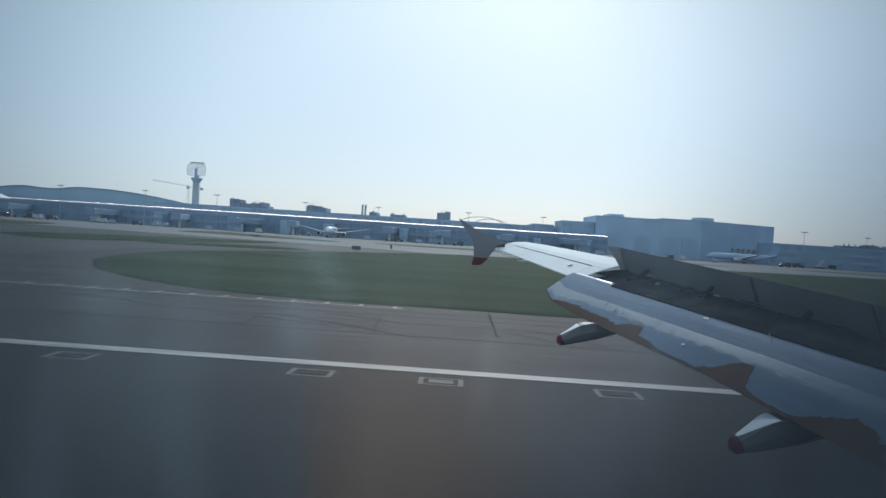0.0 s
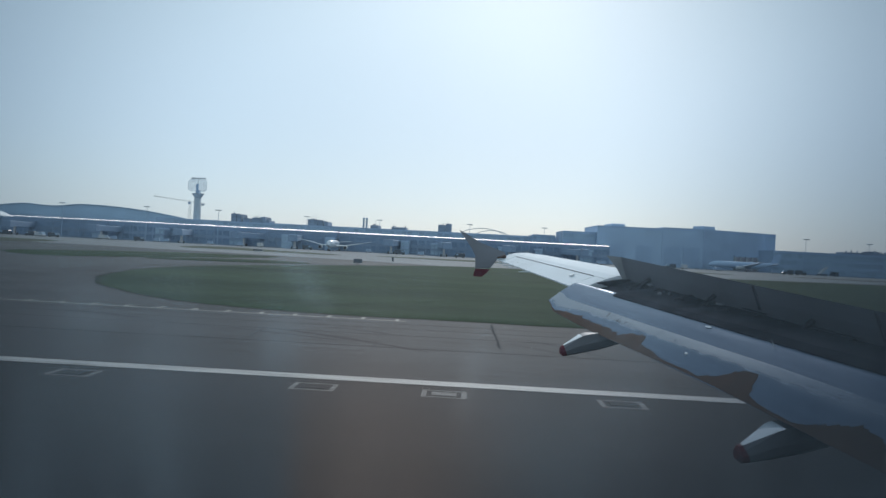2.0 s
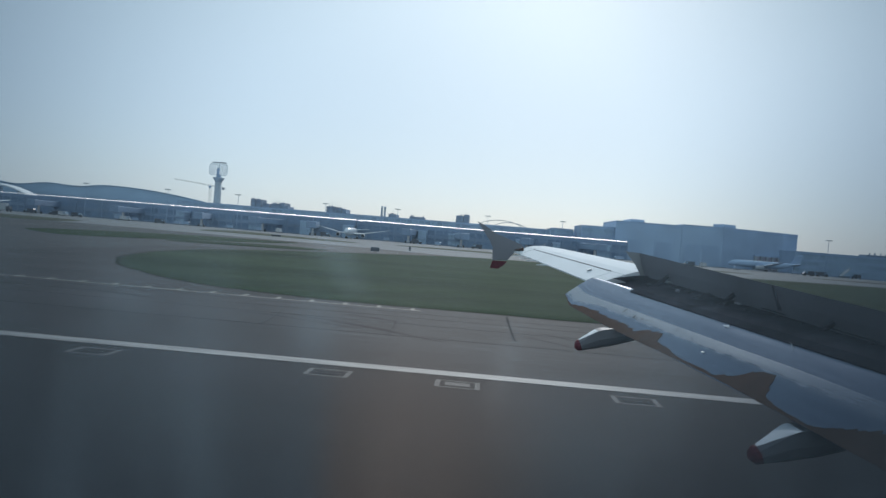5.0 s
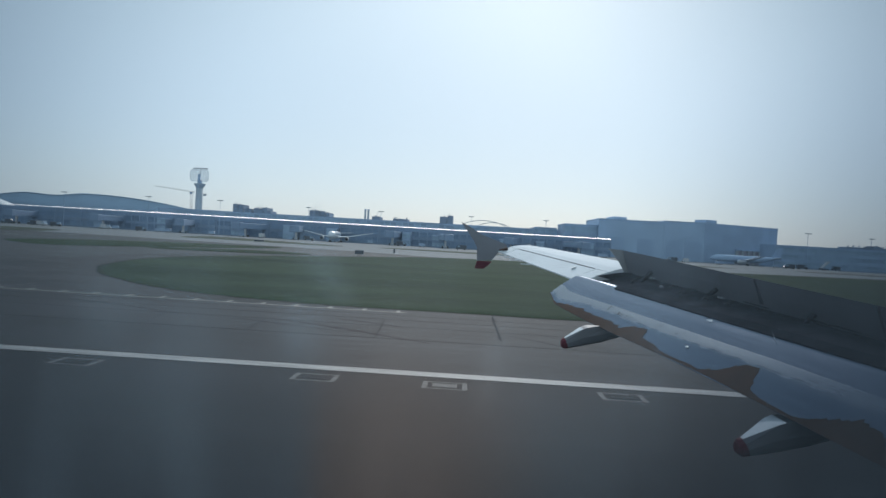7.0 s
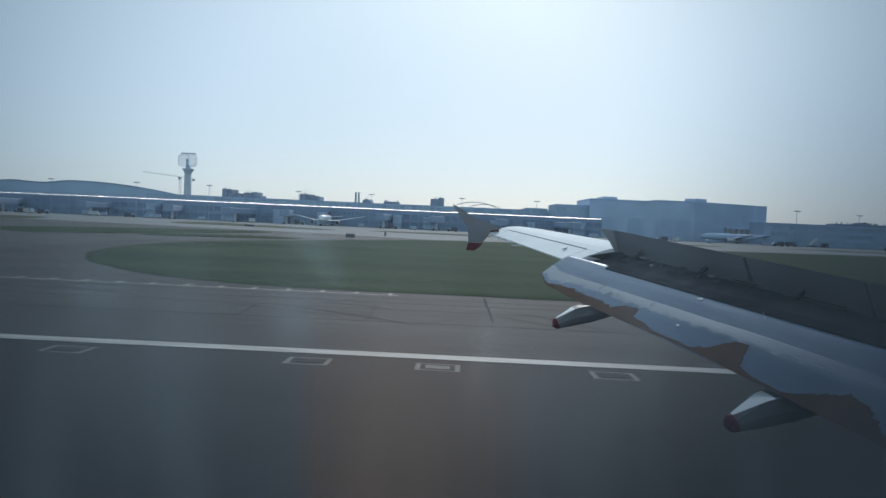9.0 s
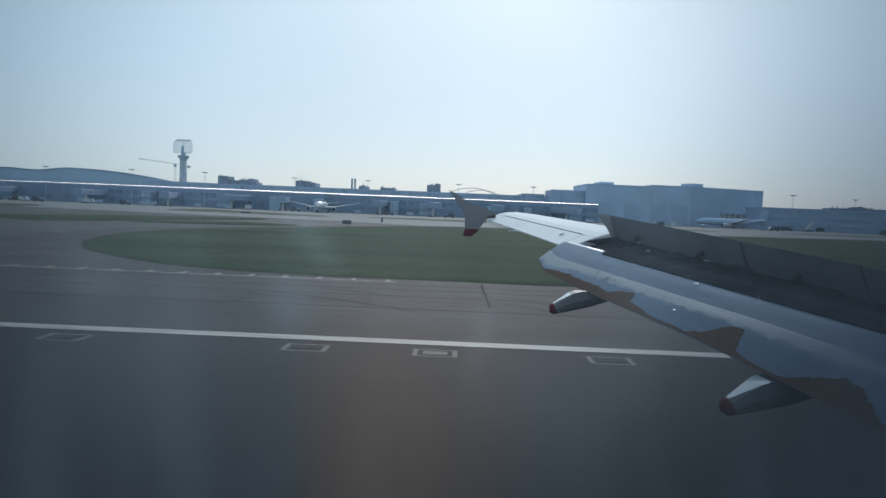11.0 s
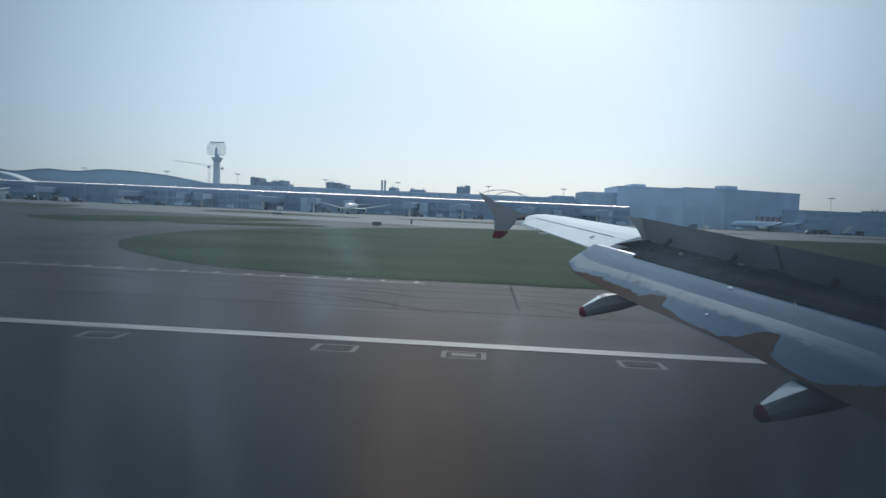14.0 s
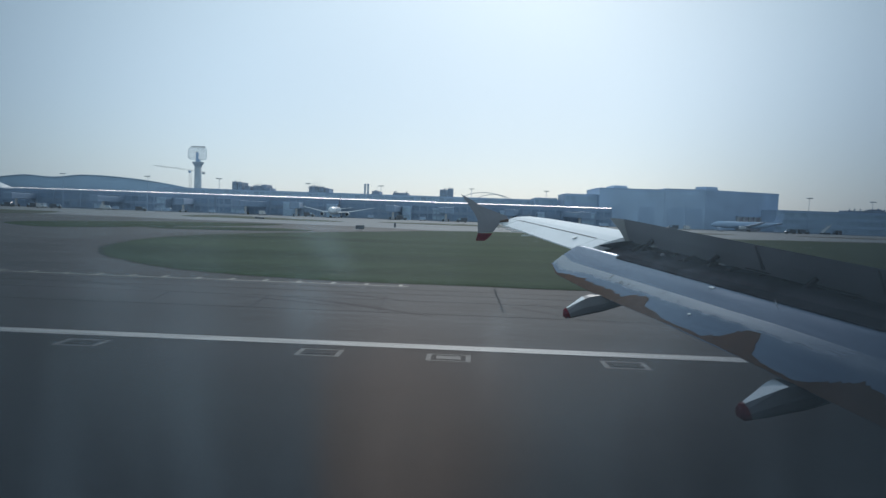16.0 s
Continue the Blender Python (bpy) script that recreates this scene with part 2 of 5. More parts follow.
def dirty_pane():
    """Cabin window: a thin film of dust, wiped smears, a brownish cabin reflection painted low down, and vignetting
    painted as darkening towards the gasket.
    """
    m = bpy.data.materials.new("dusty_window_pane")
    m.use_nodes = True
    nt = m.node_tree
    N, L = nt.nodes, nt.links
    N.clear()
    co = N.new("ShaderNodeTexCoord")

    def spot(cx, cz, rx, rz, lean=0.0):
        """1 in the middle of a soft round mark, 0 outside it; lean turns it about its middle."""
        mp, g = N.new("ShaderNodeMapping"), N.new("ShaderNodeTexGradient")
        g.gradient_type = "SPHERICAL"
        mp.vector_type = "TEXTURE"
        mp.inputs["Location"].default_value = (cx, 0.262 + 1.7, cz)
        mp.inputs["Rotation"].default_value = (0, radians(lean), 0)
        mp.inputs["Scale"].default_value = (rx, 10, rz)
        L.new(co.outputs["Object"], mp.inputs[0])
        L.new(mp.outputs[0], g.inputs[0])
        return g.outputs["Fac"]

    def mixed(a, b, fac):
        x = N.new("ShaderNodeMix")
        x.data_type = "RGBA"
        x.inputs["A"].default_value, x.inputs["B"].default_value = (*a, 1), (*b, 1)
        L.new(fac, x.inputs["Factor"])
        return x.outputs["Result"]

    def ranged(fac, a, b, lo, hi):
        r = N.new("ShaderNodeMapRange")
        r.interpolation_type = "SMOOTHSTEP"
        L.new(fac, r.inputs[0])
        for i, v in enumerate((a, b, lo, hi)):
            r.inputs[i + 1].default_value = v
        return r.outputs[0]

    def sums(op, a, b):
        x = N.new("ShaderNodeMath")
        x.operation = op
        L.new(a, x.inputs[0])
        L.new(b, x.inputs[1])
        return x.outputs[0]

    out, mix = N.new("ShaderNodeOutputMaterial"), N.new("ShaderNodeMixShader")
    clear, dust = N.new("ShaderNodeBsdfTransparent"), N.new("ShaderNodeBsdfTranslucent")
    mp = N.new("ShaderNodeMapping")
    mp.inputs["Scale"].default_value, mp.inputs["Rotation"].default_value = (1.0, 1.0, 0.3), (0, radians(18), 0)
    L.new(co.outputs["Object"], mp.inputs[0])
    n1 = N.new("ShaderNodeTexNoise")
    n1.inputs["Scale"].default_value, n1.inputs["Detail"].default_value = 26, 3
    L.new(mp.outputs[0], n1.inputs["Vector"])
    side = N.new("ShaderNodeSeparateXYZ")
    L.new(co.outputs["Object"], side.inputs[0])
    # the cabin's brownish reflection, painted on the pane, ends in an edge on one side
    cabin_reflection = sums("MULTIPLY", ranged(spot(-0.024, 4.308, 0.070, 0.09), 0.0, 0.75, 0.0, 1.0), ranged(side.outputs[0], -0.068, -0.048, 0.0, 1.0))
    film = ranged(n1.outputs["Fac"], 0.35, 0.75, PANE_DUST * 0.75, PANE_DUST * 1.4)
    for cx, cz, rx, rz, lean, weight in SMEARS:
        mark = sums("MULTIPLY", ranged(spot(cx, cz, rx, rz, lean), 0.0, 0.9, 0.0, PANE_DUST * weight), ranged(n1.outputs["Fac"], 0.3, 0.6, 0.6, 1.2))
        film = sums("ADD", film, mark)
    marks = N.new("ShaderNodeMath")
    marks.operation = "MULTIPLY_ADD"
    L.new(cabin_reflection, marks.inputs[0])
    marks.inputs[1].default_value = PANE_DUST * 0.19
    L.new(film, marks.inputs[2])
    L.new(marks.outputs[0], mix.inputs[0])
    L.new(mixed((0.57, 0.81, 1.0), (0.98, 0.76, 0.64), cabin_reflection), dust.inputs[0])
    # vignetting painted into the pane's tint: darker at the rim and lower right
    rim_vignette = mixed((0.58, 0.61, 0.64), (1.0, 1.0, 1.0), ranged(spot(-0.016, 4.432, 0.27, 0.20), 0.0, 0.75, 0.0, 1.0))
    corner_vignette = mixed((1.0, 1.0, 1.0), (0.58, 0.60, 0.64), ranged(spot(0.185, 4.305, 0.18, 0.20), 0.0, 1.0, 0.0, 1.0))
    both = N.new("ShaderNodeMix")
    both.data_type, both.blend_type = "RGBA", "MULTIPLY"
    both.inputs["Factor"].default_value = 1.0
    L.new(rim_vignette, both.inputs["A"])
    L.new(corner_vignette, both.inputs["B"])
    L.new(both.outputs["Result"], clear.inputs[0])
    L.new(clear.outputs[0], mix.inputs[1])
    L.new(dust.outputs[0], mix.inputs[2])
    L.new(mix.outputs[0], out.inputs[0])
    return m


PANE_DUST = 0.02
# wiped smears on the pane: middle, half widths, lean in degrees, weight
SMEARS = [(-0.0564, 4.3867, 0.010, 0.030, -40, 0.9), (-0.064, 4.361, 0.015, 0.018, 0, 0.8), (0.0106, 4.349, 0.008, 0.034, 12, 0.7), (-0.140, 4.367, 0.020, 0.020, 0, 0.5), (0.025, 4.378, 0.055, 0.05, 0, -0.55), (-0.106, 4.32, 0.040, 0.075, 0, 0.32)]
PANE = dirty_pane()


# ---- builders ----
def thing(name, label, category, at=(0, 0, 0), group="", kind=""):
    ob = new(name)
    ob.location = at
    ob.empty_display_size = 0.3
    return tagged(ob, label, category, group, kind)


def mesh(name, bm, material, smooth=False):
    me = bpy.data.meshes.new(name)
    bmesh.ops.recalc_face_normals(bm, faces=bm.faces)
    if smooth:
        for f in bm.faces:
            f.smooth = True
    bm.to_mesh(me)
    bm.free()
    me.materials.append(material)
    return me


def part(name, bm, material, parent=None, label="", smooth=False):
    """One mesh object under a thing or a part; its coordinates are those of its parent."""
    ob = new(name, mesh(name, bm, material, smooth))
    if parent:
        ob.parent = parent
    return tagged(ob, label)


def again(ob, parent, at=(0, 0, 0)):
    """The same part once more, on the same mesh, elsewhere under a thing."""
    o = ob.copy()
    scene.collection.objects.link(o)
    o.parent = parent
    o.matrix_parent_inverse.identity()
    o.location = at
    return o


def box(bm, x0, x1, y0, y1, z0, z1, bevel=0.0):
    r = bmesh.ops.create_cube(bm, size=1.0)
    for v in r["verts"]:
        v.co = Vector(((x0 + x1) / 2 + v.co.x * (x1 - x0), (y0 + y1) / 2 + v.co.y * (y1 - y0), (z0 + z1) / 2 + v.co.z * (z1 - z0)))
    if bevel:
        edges = list({e for v in r["verts"] for e in v.link_edges})
        bmesh.ops.bevel(bm, geom=edges, offset=bevel, segments=2, affect="EDGES", profile=0.5)
    return bm


def boxed(*a, **k):
    return box(bmesh.new(), *a, **k)


def loft(rings, bm=None, caps=True, closed=True):
    """Skin a row of rings, each the same number of points."""
    bm = bm or bmesh.new()
    vs = [[bm.verts.new(p) for p in ring] for ring in rings]
    n = len(vs[0])
    for a, b in zip(vs, vs[1:]):
        for i in range(n if closed else n - 1):
            j = (i + 1) % n
            bm.faces.new((a[i], a[j], b[j], b[i]))
    if caps and closed:
        bm.faces.new(vs[0])
        bm.faces.new(vs[-1])
    return bm


def tube(points, radius, sides=10, bm=None, taper=None):
    """A round bar along a row of points."""
    rings = []
    pts = [Vector(p) for p in points]
    for i, p in enumerate(pts):
        d = (pts[min(i + 1, len(pts) - 1)] - pts[max(i - 1, 0)]).normalized()
        u = d.orthogonal().normalized() if abs(d.z) > 0.95 else d.cross(Vector((0, 0, 1))).normalized()
        v = d.cross(u)
        r = radius * (1 if taper is None else 1 + (taper - 1) * i / (len(pts) - 1))
        rings.append([p + (u * math.cos(2 * math.pi * k / sides) + v * math.sin(2 * math.pi * k / sides)) * r for k in range(sides)])
    return loft(rings, bm)


def smooth_loop(points, steps=8):
    """A closed rounded outline through corner points."""
    out, n = [], len(points)
    for i in range(n):
        p0, p1, p2, p3 = (Vector(points[(i + k - 1) % n]) for k in range(4))
        for s in range(steps):
            t = s / steps
            out.append(0.5 * (2 * p1 + (p2 - p0) * t + (2 * p0 - 5 * p1 + 4 * p2 - p3) * t * t + (3 * p1 - p0 - 3 * p2 + p3) * t ** 3))
    return out


def slab(outline, z0, z1, bm=None):
    bm = bm or bmesh.new()
    top = [bm.verts.new((p[0], p[1], z1)) for p in outline]
    low = [bm.verts.new((p[0], p[1], z0)) for p in outline]
    bm.faces.new(top)
    for i in range(len(top)):
        j = (i + 1) % len(top)
        bm.faces.new((top[i], low[i], low[j], top[j]))
    return bm


# ---- ground, runway, taxiways, grass ----
def setting(name, bm, material, label, category, smooth=False):
    return tagged(part(name, bm, material, smooth=smooth), label, category, kind="structure")


setting("ground", boxed(-4500, 4500, -4500, 4500, -1.0, 0.0), CONCRETE, "wide pale grey concrete apron ground reaching the horizon", "ground")
setting("runway", boxed(-1500, 1500, -26, 21.57, 0.0, 0.010), ASPHALT, "dark grey grooved asphalt runway with rubber stains", "runway")
setting("runway_shoulder", boxed(-1500, 1500, 21.62, 62, 0.0, 0.008), SHOULDER, "weathered grey asphalt runway shoulder with tar joints", "pavement")
setting("taxiway_shoulder", slab(smooth_loop([(-420, 62.1), (-60, 62.1), (60, 62.1), (60, 120), (-4, 172), (-60, 191), (-150, 207), (-420, 232)], 4), 0.0, 0.010), SHOULDER, "weathered asphalt shoulder of the taxiway round the grass", "pavement")
setting("taxiway", slab(smooth_loop([(-420, 47), (-120, 47), (-70, 47.5), (-46, 51), (-35, 60), (-33.5, 80), (-32.5, 100), (-24, 122), (-8, 160), (-60, 188), (-150, 205), (-420, 230)], 5), 0.0, 0.0145), TAXI, "dark asphalt taxiway turning off beside the grass", "taxiway")
edge = setting("runway_edge_line", boxed(-1500, 1500, 21.70, 22.42, 0.0105, 0.016), LINE, "broad solid white runway edge line, slightly worn", "marking")


def grass_area(label, corners, material=GRASS, lift=0.09, fringe=0.5, rim_wide=0.0):
    """A turf island: rounded outline, uneven rim, slightly humped surface."""
    rim = smooth_loop([(x, y, 0) for x, y in corners], 14)
    rng = random.Random(len(corners) * 7 + int(corners[0][0]))
    rim = [p + Vector((rng.uniform(-1, 1), rng.uniform(-1, 1), 0)) * fringe * 0.35 for p in rim]
    mid = sum(rim, Vector()) / len(rim)
    bm = bmesh.new()
    rings = []
    for k, z in ((1.0, 0.0), (0.995, lift * 0.7), (0.96, lift), (0.85, lift * 1.5), (0.6, lift * 1.8), (0.3, lift * 2)):
        rings.append([bm.verts.new(Vector((mid.x + (p.x - mid.x) * k, mid.y + (p.y - mid.y) * k, z + (rng.uniform(-0.02, 0.03) if 0 < z else 0)))) for p in rim])
    for a, b in zip(rings, rings[1:]):
        for i in range(len(rim)):
            j = (i + 1) % len(rim)
            bm.faces.new((a[i], a[j], b[j], b[i]))
    bm.faces.new(rings[-1])
    ob = part("grass", bm, material, smooth=True)
    # a flat dark strip stands for the shadow at the turf's edge
    if rim_wide:
        inner = [p + (mid - p).normalized() * -rim_wide * rng.uniform(0.55, 0.9) for p in rim]
        edge_bm = bmesh.new()
        a, b = [edge_bm.verts.new((p.x, p.y, 0.022)) for p in rim], [edge_bm.verts.new((p.x, p.y, 0.012)) for p in inner]
        for i in range(len(rim)):
            edge_bm.faces.new((a[i], a[i - 1], b[i - 1], b[i]))
        part("turf_rim", edge_bm, TURFSHADE, ob, "dark strip with the turf edge's shadow in its colour")
    return tagged(ob, label, "grass", kind="stuff")


grass_area("mown green grass island between runway and taxiway", [(-27, 80), (-24, 67), (-20.1, 58.6), (-17.3, 54.4), (-12.8, 49.6), (-7.9, 45.4), (-2.4, 42.9), (3, 41.7), (13, 41.3), (60, 41.4), (180, 41.6), (240, 60), (250, 225), (140, 205), (66, 178), (14, 171), (-9, 138), (-22.4, 110), (-27.2, 94.6)], rim_wide=0.5)
grass_area("thin strip of grass beside the far taxiway", [(-57, 107), (-71, 119), (-72, 134), (-59, 161), (-45, 171), (-36, 173), (-36, 158), (-45, 128), (-50, 114)], fringe=1.0)
grass_area("thin tongue of grass beside the far taxiway", [(-45, 120.5), (-37.5, 132), (-29, 138), (-19, 134), (-24, 124), (-40, 117)], fringe=0.6)
grass_area("thin strip of grass beside the far taxiway", [(-200, 250), (-165, 252), (-139, 246), (-122, 200), (-150, 190), (-190, 205)], DRYGRASS, fringe=1.0)
grass_area("thin strip of grass beside the far taxiway", [(-92, 244), (-102, 285), (-95, 297), (-69, 276), (-36, 250), (-39, 233), (-74, 241)], DRYGRASS, fringe=1.0)
grass_area("thin strip of grass beside the far taxiway", [(-21, 262), (-14, 248), (30, 240), (90, 244), (110, 258), (70, 274), (0, 272)], DRYGRASS, fringe=1.0)
grass_area("thin strip of grass beside the far taxiway", [(150, 262), (260, 258), (360, 262), (360, 276), (240, 280), (150, 274)], DRYGRASS, fringe=1.0)
EXITS = (0.0, -209.0, -418.0)  # the runway exits passed on the way, one every 209 m
for dx in EXITS:
    grass_area("mown green grass island between two runway exits", [(x + dx, y) for x, y in ((-280, 118), (-277, 103), (-270, 84), (-261, 65), (-252, 54), (-240, 46), (-214, 41.2), (-160, 41), (-126, 43), (-113, 50), (-109, 62), (-108, 90), (-112, 120), (-124, 146), (-160, 156), (-220, 158), (-262, 152), (-277, 138))], rim_wide=0.5)


# long tar joints and cracks in the shoulder
for y, x0, x1, w in ((29.3, -90, 60, 0.03), (36.2, -120, 20, 0.025), (33.4, -20, 40, 0.014), (38.3, -60, 60, 0.016)):
    rng = random.Random(int(y * 10))
    xs = np.linspace(x0, x1, 70)
    ys = y + np.cumsum([rng.uniform(-0.03, 0.03) for _ in xs])
    pts = [(x, v - w * rng.uniform(0.6, 1.2)) for x, v in zip(xs, ys)] + [(x, v + w * rng.uniform(0.6, 1.2)) for x, v in zip(xs[::-1], ys[::-1])]
    tagged(part("pavement_joint", slab(pts, 0.004, 0.014), TAR), "dark tar-filled joint running along the shoulder", "joint", "tar joints", "structure")
for xa, ya, xb, yb, w in ((2.1, 33.6, 2.6, 29.0, 0.06), (7.8, 35.6, 8.2, 29.1, 0.05), (13.6, 40.2, 13.7, 30.7, 0.09), (-3.2, 36.1, -2.3, 29.9, 0.03), (-19, 36, -18.5, 30, 0.06), (26, 38, 26.6, 31, 0.08)):
    rng = random.Random(int(xa * 31))
    k = np.linspace(0, 1, 12)
    w *= 0.8
    cx = [xa + (xb - xa) * s + rng.uniform(-0.05, 0.05) for s in k]
    cy = [ya + (yb - ya) * s for s in k]
    pts = [(x - w * rng.uniform(0.5, 1.2), y) for x, y in zip(cx, cy)] + [(x + w * rng.uniform(0.5, 1.2), y) for x, y in zip(cx[::-1], cy[::-1])]
    tagged(part("pavement_crack", slab(pts, 0.004, 0.015), TAR), "dark sealed crack across the asphalt shoulder", "crack", "sealed cracks", "structure")

# long tapering tyre scuffs on the shoulder
for xa, ya, xb, yb, w in ((2.6, 33.4, 10.6, 28.6, 0.26), (0.6, 32.8, 6.4, 30.6, 0.16), (5.0, 35.2, 9.0, 33.4, 0.14), (15.2, 34.0, 18.5, 29.6, 0.14), (14.2, 32.4, 17.2, 29.0, 0.10), (-9.5, 36.4, -3.0, 33.8, 0.18)):
    rng = random.Random(int(ya * 77))
    k = np.linspace(0, 1, 24)
    cx = xa + (xb - xa) * k
    cy = ya + (yb - ya) * k ** 1.25
    ww = [w * math.sin(math.pi * (0.06 + 0.9 * q)) * rng.uniform(0.6, 1.1) for q in k]
    pts = [(x, y - h) for x, y, h in zip(cx, cy, ww)] + [(x, y + h) for x, y, h in zip(cx[::-1], cy[::-1], ww[::-1])]
    tagged(part("tyre_scuff", slab(pts, 0.004, 0.0125), SCUFFMARK), "long dark tyre scuff across the asphalt shoulder", "scuff", "tyre scuffs", "structure")

# thin shoulder line with cross ticks
tick_line = setting("shoulder_line", boxed(-12.0, 8.6, 39.62, 39.80, 0.006, 0.016), SHOULDERLINE, "thin pale yellow line with cross ticks beside the grass", "marking")
tick = part("tick", boxed(-0.10, 0.10, -0.09, 0.75, 0.006, 0.018), SHOULDERLINE, tick_line)
tick.location = (-10.2, 39.9, 0)
for i in range(-13, 10):
    if i:
        again(tick, tick_line, (-10.2 + 2.03 * i, 39.9, 0))


def light_pit(x, y, wx, wy, filled, label):
    """A painted frame round a flush runway light plate."""
    t = thing("runway_light_box", label, "runway marking", (x, y, 0.010), "runway light boxes")
    b = 0.095
    bm = bmesh.new()
    for a in ((-wx, wx, -wy, -wy + b), (-wx, wx, wy - b, wy), (-wx, -wx + b * 1.6, -wy + b, wy - b), (wx - b * 1.6, wx, -wy + b, wy - b)):
        box(bm, *a, 0, 0.006)
    part("painted_frame", bm, OLDLINE, t)
    part("plate", boxed(-wx * 0.55, wx * 0.55, -wy * 0.45, wy * 0.45, 0, 0.012, 0.004), OLDLINE if filled else ASPHALT, t, "flush metal plate")


for x, filled in ((-37, False), (-29.5, True), (-18, False), (-8, False), (0.15, False), (7.57, False), (11.52, True), (16.84, False), (25, True), (33, False)):
    light_pit(x, 20.5, 0.68, 0.5, filled, "worn white painted box round a pale plate in the asphalt" if filled else "worn white painted box on the dark asphalt")


def edge_light(x, y):
    t = thing("runway_edge_light", "small raised white runway edge light on a round base", "runway light", (x, y, 0.01), "runway edge lights")
    part("base", tube([(0, 0, 0), (0, 0, 0.05)], 0.16), STEEL, t)
    part("lens", tube([(0, 0, 0.05), (0, 0, 0.16), (0, 0, 0.2)], 0.08, taper=0.6), LINE, t)
    return t


lamp = edge_light(-34, 23.4)
for x in (-94, 26, 86):
    copy_thing(lamp, pose(x, 23.4, 0.01))


def taxi_sign(x, y, w, h, label):
    t = thing("taxiway_sign", label, "airfield sign", (x, y, 0.0), "airfield signs")
    part("panel", boxed(-w / 2, w / 2, -0.12, 0.12, 0.25, 0.25 + h, 0.03), CARDARK, t)
    leg = part("leg", boxed(-0.05, 0.05, -0.05, 0.05, 0, 0.25), STEEL, t)
    leg.location = (-w * 0.35, 0, 0)
    again(leg, t, (w * 0.35, 0, 0))
    return t


taxi_sign(-11.6, 147, 1.9, 0.85, "dark back of a boxy taxiway sign on two legs")
taxi_sign(-7.4, 178, 0.5, 1.1, "narrow dark marker post at the taxiway edge")
taxi_sign(-60, 232, 3.4, 0.5, "low dark sign lying beside the taxiway")


# curved lead-off lines of the runway exits already passed
def painted_line(name, points, half, z, material, label, group):
    """A thin painted stripe along a smooth open curve."""
    p = [Vector((x, y, 0)) for x, y in points]
    pts = [v.xy for v in smooth_loop([2 * p[0] - p[1], *p, 2 * p[-1] - p[-2]], 8)[8:8 * len(p) + 1]]
    left, right = [], []
    for i, p in enumerate(pts):
        d = (pts[min(i + 1, len(pts) - 1)] - pts[max(i - 1, 0)]).normalized() * half
        left.append((p.x - d.y, p.y + d.x))
        right.append((p.x + d.y, p.y - d.x))
    return tagged(part(name, slab(left + right[::-1], z, z + 0.006), material), label, "marking", group, "structure")


for dx in EXITS:
    painted_line("lead_off_line", [(x + dx, y) for x, y in ((0, -1.6), (-24, 3), (-45, 11.5), (-60.6, 20.7), (-69.8, 29.6), (-77.5, 40.8), (-82.4, 54), (-86, 80), (-89, 110), (-95, 170), (-102, 236))], 0.13, 0.0165, YELLOW, "thin pale curved lead-off line leaving the runway", "runway lead-off lines")
    painted_line("lead_off_line", [(x + dx, y) for x, y in ((-172, -1.6), (-150, 3), (-128, 11.5), (-112, 20.7), (-101, 29.6), (-92, 40.8), (-87.4, 54), (-86.3, 78))], 0.13, 0.017, YELLOW, "thin pale curved lead-off line leaving the runway", "runway lead-off lines")
    painted_line("taxiway_edge_line", [(x + dx, y) for x, y in ((-12.1, 39.71), (-36, 39.8), (-50, 41), (-58, 44.5), (-62.7, 53), (-66, 64), (-69, 92), (-70, 108))], 0.09, 0.0155, SHOULDERLINE, "thin pale yellow edge line curving round the paved corner", "taxiway edge lines")


# ---- the airliner that carries the camera: port wing, fuselage side, cabin window ----
plane = thing("airliner", "silver and white airliner with flaps lowered and spoilers raised", "airliner", (STOP, -1.7, 0))
OFF = Vector((0, 1.7, 0))


def P(x, y, z):
    return Vector((x, y, z)) + OFF


def te_flap(y):
    d = 11.7 - y
    return 1.43 + 0.288 * d, 3.59 - 0.1138 * d


def chord_flap(y):
    return 0.54 + 0.07 * (11.7 - y)


# flap section in chords: forward from the trailing edge, height
FLAP_TOP = [(0.0, 0.0), (0.10, 0.088), (0.22, 0.188), (0.34, 0.284), (0.46, 0.374), (0.58, 0.458), (0.70, 0.536), (0.80, 0.600)]
FLAP_NOSE = [(0.88, 0.622), (0.96, 0.612), (1.05, 0.565), (1.08, 0.50), (1.03, 0.43), (0.80, 0.36), (0.50, 0.235), (0.0, -0.004)]


def flap_place(y, a, b):
    """A place of the flap section: a forward and b up, in chords; the trailing edge is rounded off at the outer end."""
    x, z = te_flap(y)
    c = chord_flap(y)
    tx, tz = x + 0.8 * c, z + 0.6 * c
    e = min(1, max(0, (11.72 - y) / 0.45))
    k = min(1, max(0, (10.6 - y) / 3.6))
    e = e * e * (3 - 2 * e) * (1 - 0.9 * k * k * (3 - 2 * k))
    x, z = x - 0.075 * e, z - 0.095 * e
    return P(x + (tx - x) * a / 0.8, y, z + (tz - z) * b / 0.6)


def flap_point(y, u, lift=0.0):
    """A place on the flap's upper skin; u runs from 0 at the trailing edge to 1 at the top."""
    k = u * (len(FLAP_TOP) - 1)
    i = min(int(k), len(FLAP_TOP) - 2)
    a, b = FLAP_TOP[i], FLAP_TOP[i + 1]
    w = k - i
    return flap_place(y, a[0] + (b[0] - a[0]) * w, a[1] + (b[1] - a[1]) * w) + Vector((-0.6, 0, 0.8)) * lift


def flap_ring(y):
    return [flap_place(y, a, b) for a, b in FLAP_TOP + FLAP_NOSE]


